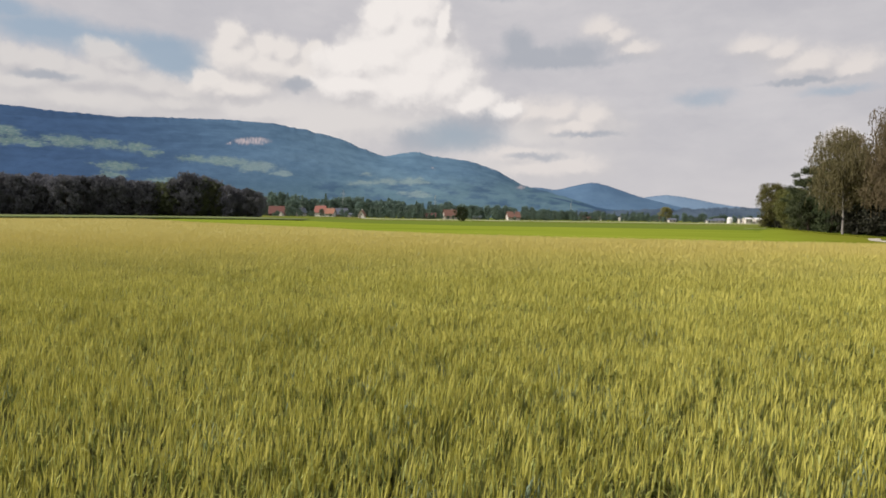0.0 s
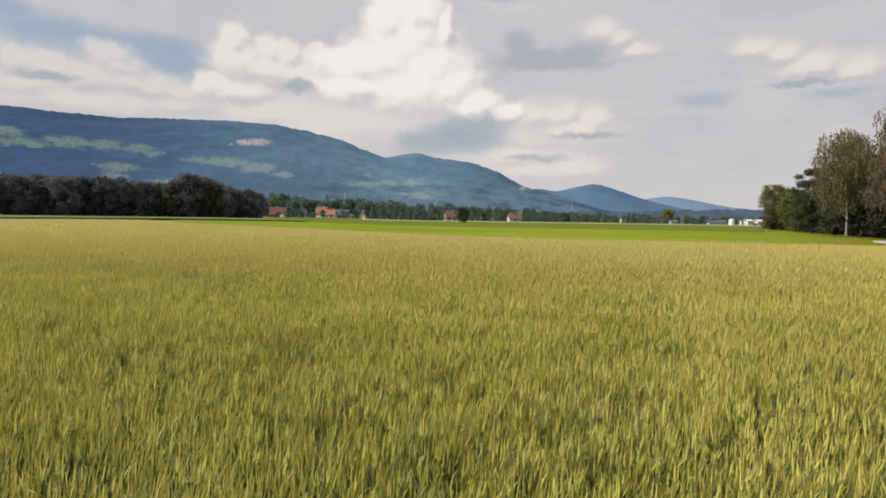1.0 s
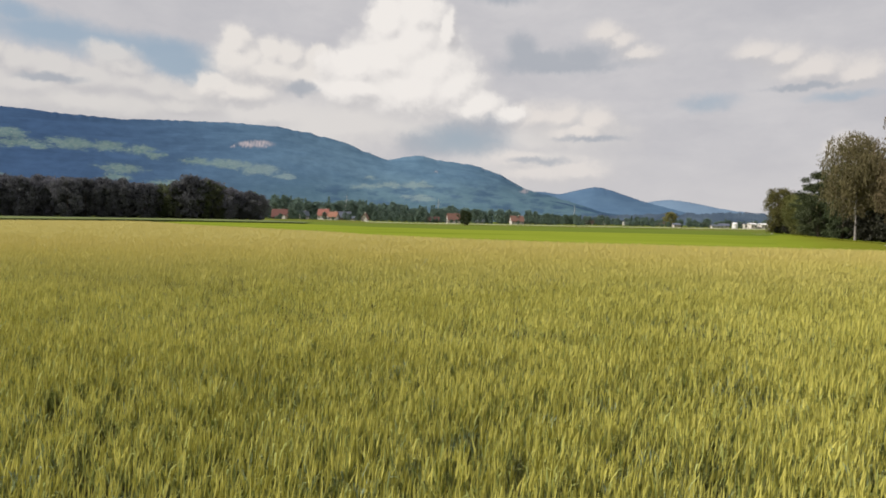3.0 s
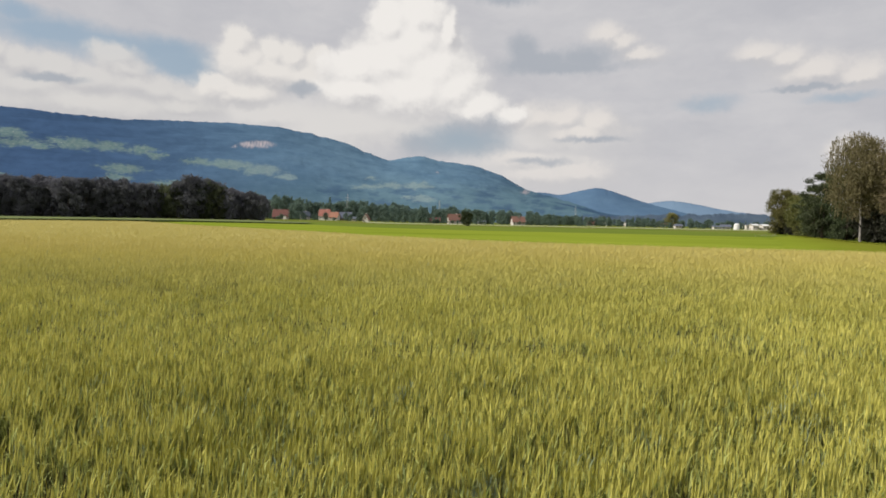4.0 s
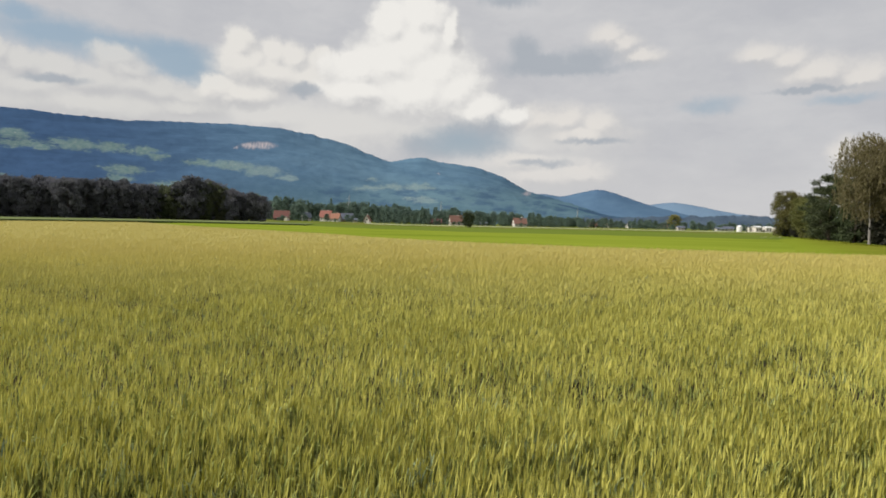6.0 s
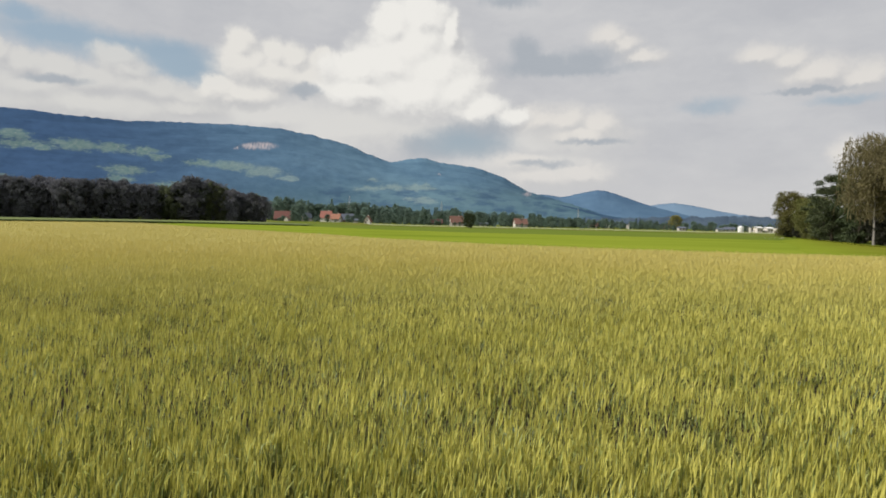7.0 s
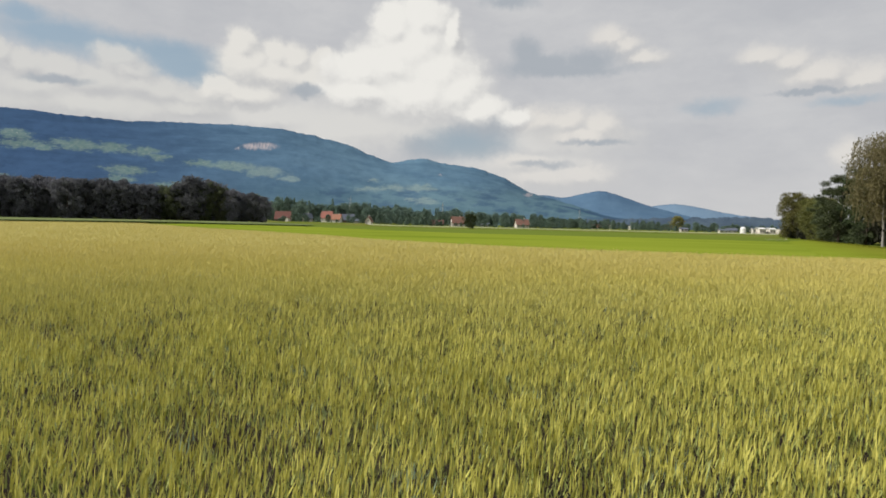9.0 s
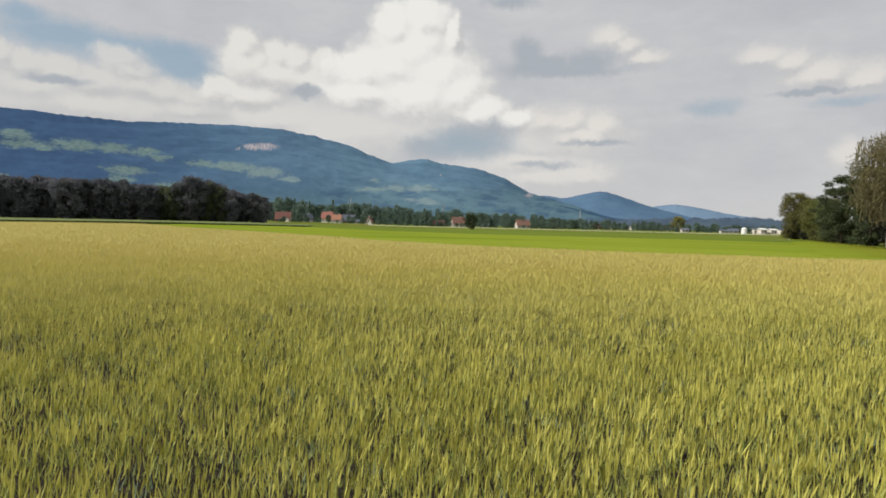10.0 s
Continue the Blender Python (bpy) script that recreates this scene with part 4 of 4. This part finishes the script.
# ---- tall crop strip on the west side ----
def ribbon_tufts(rng, x, y, z, height, width, bend):
    """Blades: two stacked quads that narrow to a point and lean over."""
    n = len(x)
    a = rng.random(n) * 2 * np.pi
    side = np.stack([np.cos(a), np.sin(a), 0 * a], -1) * width[:, None] / 2
    b = rng.random(n) * 2 * np.pi
    push = np.stack([np.cos(b), np.sin(b), 0 * b], -1) * (bend * height)[:, None]
    root = np.stack([x, y, z], -1)
    up = np.stack([0 * x, 0 * x, height], -1)
    mid, tip = root + up * 0.6 + push * 0.35, root + up + push
    v = np.stack([root - side, root + side, mid + side * 0.8, mid - side * 0.8, tip], 1).reshape(-1, 3)
    k = (np.arange(n) * 5)[:, None]
    f = np.concatenate([k + [0, 1, 2], k + [0, 2, 3], k + [3, 2, 4]], 0)
    return v, f


CROP_LINE = np.array([(-225, 124), (-160, 136), (-112, 156), (-107, 180), (-105, 244), (-88, 280), (-71, 306)], float)
field_sheet("pale_crop", ([(x - 1.0, y + 2.5) for x, y in CROP_LINE], [(-340, 330), (-300, 350), (-262, 356), (-228, 360), (-190, 362), (-150, 364), (-80, 366)]), 0.6, M_tall_crop,
            "pale grey-green field of young crop before the wood", "field", nu=60, nv=24)
rng = np.random.default_rng(7)
n = 60000
along = np.concatenate([[0], np.cumsum(np.hypot(*np.diff(CROP_LINE, axis=0).T))])
u, d = rng.random(n) * along[-1], rng.random(n)
sx = np.interp(u, along, CROP_LINE[:, 0]) - 1.5 * d
sy = np.interp(u, along, CROP_LINE[:, 1]) + 5 * d
v, f = ribbon_tufts(rng, sx, sy, land(sx, sy), 0.45 + 0.3 * rng.random(n), 0.16 + 0.1 * rng.random(n), 0.12 * rng.random(n))
tagged(new("crop_edge", mesh_of("crop_edge", v, f, [M_edge_crop])), "leafy edge of the crop beside the grain, dark green with painted shade", "crop", kind="stuff")


rng = np.random.default_rng(8)
n = 7000
ty = 100 + 180 * rng.random(n) ** 1.3
tx = np.interp(ty, [100, 143, 175, 228, 280], [76, 92, 107, 129, 148]) - 3 * rng.random(n) ** 2
v, f = ribbon_tufts(rng, tx, ty, land(tx, ty) + 0.1, 0.08 + 0.14 * rng.random(n), 0.15 + 0.15 * rng.random(n), 0.3 * rng.random(n))
tagged(new("verge_grass", mesh_of("verge_grass", v, f, [M_verge])), "rough olive grass beside the gravel path", "grass", kind="stuff")


# ---- the grain ----
def spindle(base, axis, side_a, side_b, length, width, lod):
    """Ears: a folded spindle near by, two crossed diamonds further off, one diamond far off."""
    n = len(base)
    tip = base + axis * length[:, None]
    mid = base + axis * (length * 0.36)[:, None]
    r = (width / 2)[:, None]
    if lod == 0:
        v = np.stack([base, mid + side_a * r, mid - side_a * r, mid + side_b * r * 0.9, tip], 1)
        t = np.array([[0, 1, 3], [0, 3, 2], [4, 3, 1], [4, 2, 3]])
    elif lod == 1:
        v = np.stack([base, mid + side_a * r, tip, mid - side_a * r, mid + side_b * r, mid - side_b * r], 1)
        t = np.array([[0, 1, 2], [0, 2, 3], [0, 4, 2], [0, 2, 5]])
    else:
        v = np.stack([base, mid + side_a * r, tip, mid - side_a * r], 1)
        t = np.array([[0, 1, 2], [0, 2, 3]])
    k = (np.arange(n) * v.shape[1])[:, None, None]
    return v.reshape(-1, 3), (t[None] + k).reshape(-1, 3)


TABLE = np.random.default_rng(99).random((256, 256))


def value_noise(x, y, cell):
    """Smooth noise, 0 to 1, with cells of that many metres."""
    u, v = x / cell + 1000.5, y / cell + 1000.5
    i, j = np.floor(u).astype(int), np.floor(v).astype(int)
    s, t = smooth01(u - i), smooth01(v - j)
    i0, i1, j0, j1 = i % 256, (i + 1) % 256, j % 256, (j + 1) % 256
    return (TABLE[i0, j0] * (1 - s) + TABLE[i1, j0] * s) * (1 - t) + (TABLE[i0, j1] * (1 - s) + TABLE[i1, j1] * s) * t


def thickness(x, y):
    """How well the crop stands, 0 to 1: patchy, thinner in holes and along the wheel tracks."""
    small = value_noise(x, y, 0.11)
    cut = value_noise(x * 1.3 + 31, y * 0.85 - 7, 0.16)
    clump = value_noise(x + 7, y - 40, 0.9)
    hole = smooth01((0.27 - cut + 0.14 * (0.5 - clump)) / 0.12)
    out = 0.5 + 0.5 * (small - 0.5) + 0.25 * (clump - 0.5) - 0.72 * hole
    out = out + (0.62 - out) * 0.6 * smooth01((y - 22) / 18)
    track = ((y - 16.5) + 0.61 * (x + 3.37)) / 1.17
    fade = smooth01((-2.2 - x) / 1.5) * (0.6 + 0.8 * value_noise(x + 50, y, 0.9))
    out = out - fade * (0.34 * np.exp(-(track / 0.26) ** 2) + 0.16 * np.exp(-((track + 1.9) / 0.24) ** 2))
    return np.clip(out, 0, 1)


FAN = 0.80


def view_fan(x, y):
    """The dense stretch of the field, a fan fitted to the camera's view."""
    return (np.abs(x) < FAN * y + 2) & (y > 2.2)


def grain(y0, y1, per_m2, lod, size, rng, rest=False):
    """Stalks between two distances, dense within the camera's view; rest: the thinner cover of the field to the sides
    and behind.
    """
    if rest:
        half = rest
        n = int(per_m2 * 2 * half * (y1 - y0))
        x, y = (rng.random(n) * 2 - 1) * half, y0 + (y1 - y0) * rng.random(n)
        keep = ~view_fan(x, y)
        x, y = x[keep], y[keep]
        n = len(x)
    else:
        n = int(per_m2 * FAN * (y1 * y1 - y0 * y0) + per_m2 * 4 * (y1 - y0))
        y = np.sqrt(y0 * y0 + (y1 * y1 - y0 * y0) * rng.random(n))
        x = (rng.random(n) * 2 - 1) * (FAN * y + 2)
    keep = y < field_edge(x) + 0.6 * rng.normal(size=n) * 0.5
    x, y = x[keep], y[keep]
    stand = thickness(x, y)
    keep = rng.random(len(x)) < 0.02 + 1.4 * stand
    x, y, stand = x[keep], y[keep], stand[keep]
    n = len(x)
    ground_z = land(x, y)
    h = 0.36 + 0.34 * np.minimum(stand, 0.8) + 0.06 * (value_noise(x + 3, y + 9, 1.1) - 0.5) + 0.05 * rng.normal(size=n)
    lean_a = rng.random(n) * 2 * np.pi
    lean = 0.07 * np.abs(rng.normal(size=n)) * h
    dx, dy = np.cos(lean_a) * lean + 0.05, np.sin(lean_a) * lean - 0.02
    foot = np.stack([x, y, ground_z], -1)
    neck = foot + np.stack([dx, dy, h], -1)
    ear_len = (0.13 + 0.08 * rng.random(n)) * size ** 0.5
    ear_w = size * (0.0105 + 0.006 * rng.random(n))
    nod = np.abs(rng.normal(size=n)) * 0.24
    na = rng.normal(size=n) * 1.1 + 0.3
    axis = np.stack([np.cos(na) * nod, np.sin(na) * nod, np.ones(n)], -1)
    axis /= np.linalg.norm(axis, axis=1)[:, None]
    sa = rng.random(n) * 2 * np.pi
    ref = np.stack([np.cos(sa), np.sin(sa), np.zeros(n)], -1)
    side_a = np.cross(axis, ref)
    side_a /= np.linalg.norm(side_a, axis=1)[:, None]
    side_b = np.cross(axis, side_a)
    V, F, M = [], [], []
    total = 0

    def push(v, f, m):
        nonlocal total
        V.append(v)
        F.append(f + total)
        M.append(np.full(len(f), m))
        total += len(v)

    push(*spindle(neck, axis, side_a, side_b, ear_len, ear_w, lod), 0)
    # stems
    sw = (0.0028 if lod == 0 else 0.0035) * size
    if lod < 2:
        sv = np.stack([foot - ref * sw, foot + ref * sw, neck + ref * sw, neck - ref * sw], 1).reshape(-1, 3)
        k = (np.arange(n) * 4)[:, None]
        push(sv, np.concatenate([k + [0, 1, 2], k + [0, 2, 3]], 0), 2)
    # leaves
    for j in range(1):
        at = 0.5 + 0.45 * rng.random(n)
        base = foot + (neck - foot) * at[:, None]
        la = rng.random(n) * 2 * np.pi
        out = np.stack([np.cos(la), np.sin(la), np.zeros(n)], -1)
        across = np.stack([-np.sin(la), np.cos(la), np.zeros(n)], -1) * (size * (0.0045 + 0.003 * rng.random(n)))[:, None]
        ln = size * (0.14 + 0.12 * rng.random(n))
        droop = rng.random(n)
        mid = base + out * (ln * 0.2)[:, None] + np.stack([0 * ln, 0 * ln, ln * 0.6], -1)
        tip = mid + out * (ln * 0.32)[:, None] + np.stack([0 * ln, 0 * ln, ln * (0.45 - 0.6 * droop)], -1)
        if lod == 0:
            lv = np.stack([base - across, base + across, mid + across, mid - across, tip], 1).reshape(-1, 3)
            k = (np.arange(n) * 5)[:, None]
            push(lv, np.concatenate([k + [0, 1, 2], k + [0, 2, 3], k + [3, 2, 4]], 0), 3)
        else:
            lv = np.stack([base - across * 1.3, base + across * 1.3, mid + (tip - mid) * 0.4], 1).reshape(-1, 3)
            push(lv, np.arange(n * 3).reshape(-1, 3), 3)
    return np.concatenate(V), np.concatenate(F), np.concatenate(M)


rng = np.random.default_rng(21)
pieces = [grain(2.2, 13, 760, 0, 1.0, rng), grain(13, 20, 520, 2, 1.08, rng), grain(20, 28, 290, 2, 1.25, rng), grain(28, 40, 185, 2, 1.3, rng),
          grain(40, 58, 92, 2, 1.6, rng), grain(58, 95, 40, 2, 2.1, rng), grain(95, 180, 12, 2, 3.0, rng)]
pieces += [grain(-8, 13, 160, 2, 1.35, rng, 12), grain(-30, 40, 11, 2, 3.2, rng, 45), grain(-68, 110, 2, 2, 6.0, rng, 85)]
# the closed canopy further off; a shade-coloured sheet to the sides and behind
nu_, nv_ = 170, 150
xx, yy = np.meshgrid(np.concatenate([np.linspace(-215, -50, 40), np.linspace(-48, 48, 97), np.linspace(50, 85, 33)]), np.concatenate([np.linspace(-68, -4, 30), np.linspace(-3, 60, 84), np.linspace(62, 180, 36)]), indexing="ij")
yy = np.minimum(yy, field_edge(xx) - 0.4)
inside = np.abs(xx) - (FAN * yy + 1.5)
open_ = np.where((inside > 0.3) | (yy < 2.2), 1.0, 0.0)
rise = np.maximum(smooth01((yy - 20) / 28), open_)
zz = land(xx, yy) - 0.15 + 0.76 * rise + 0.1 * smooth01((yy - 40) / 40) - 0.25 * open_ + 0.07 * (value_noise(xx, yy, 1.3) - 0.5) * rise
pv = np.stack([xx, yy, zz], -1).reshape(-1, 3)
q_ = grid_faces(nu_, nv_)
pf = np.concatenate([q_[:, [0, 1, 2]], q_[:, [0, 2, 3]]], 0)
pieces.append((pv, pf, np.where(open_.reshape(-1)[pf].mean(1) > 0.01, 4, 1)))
verts, faces, mats_, shift = [], [], [], 0
for v, f, m in pieces:
    verts.append(v)
    faces.append(f + shift)
    mats_.append(m)
    shift += len(v)
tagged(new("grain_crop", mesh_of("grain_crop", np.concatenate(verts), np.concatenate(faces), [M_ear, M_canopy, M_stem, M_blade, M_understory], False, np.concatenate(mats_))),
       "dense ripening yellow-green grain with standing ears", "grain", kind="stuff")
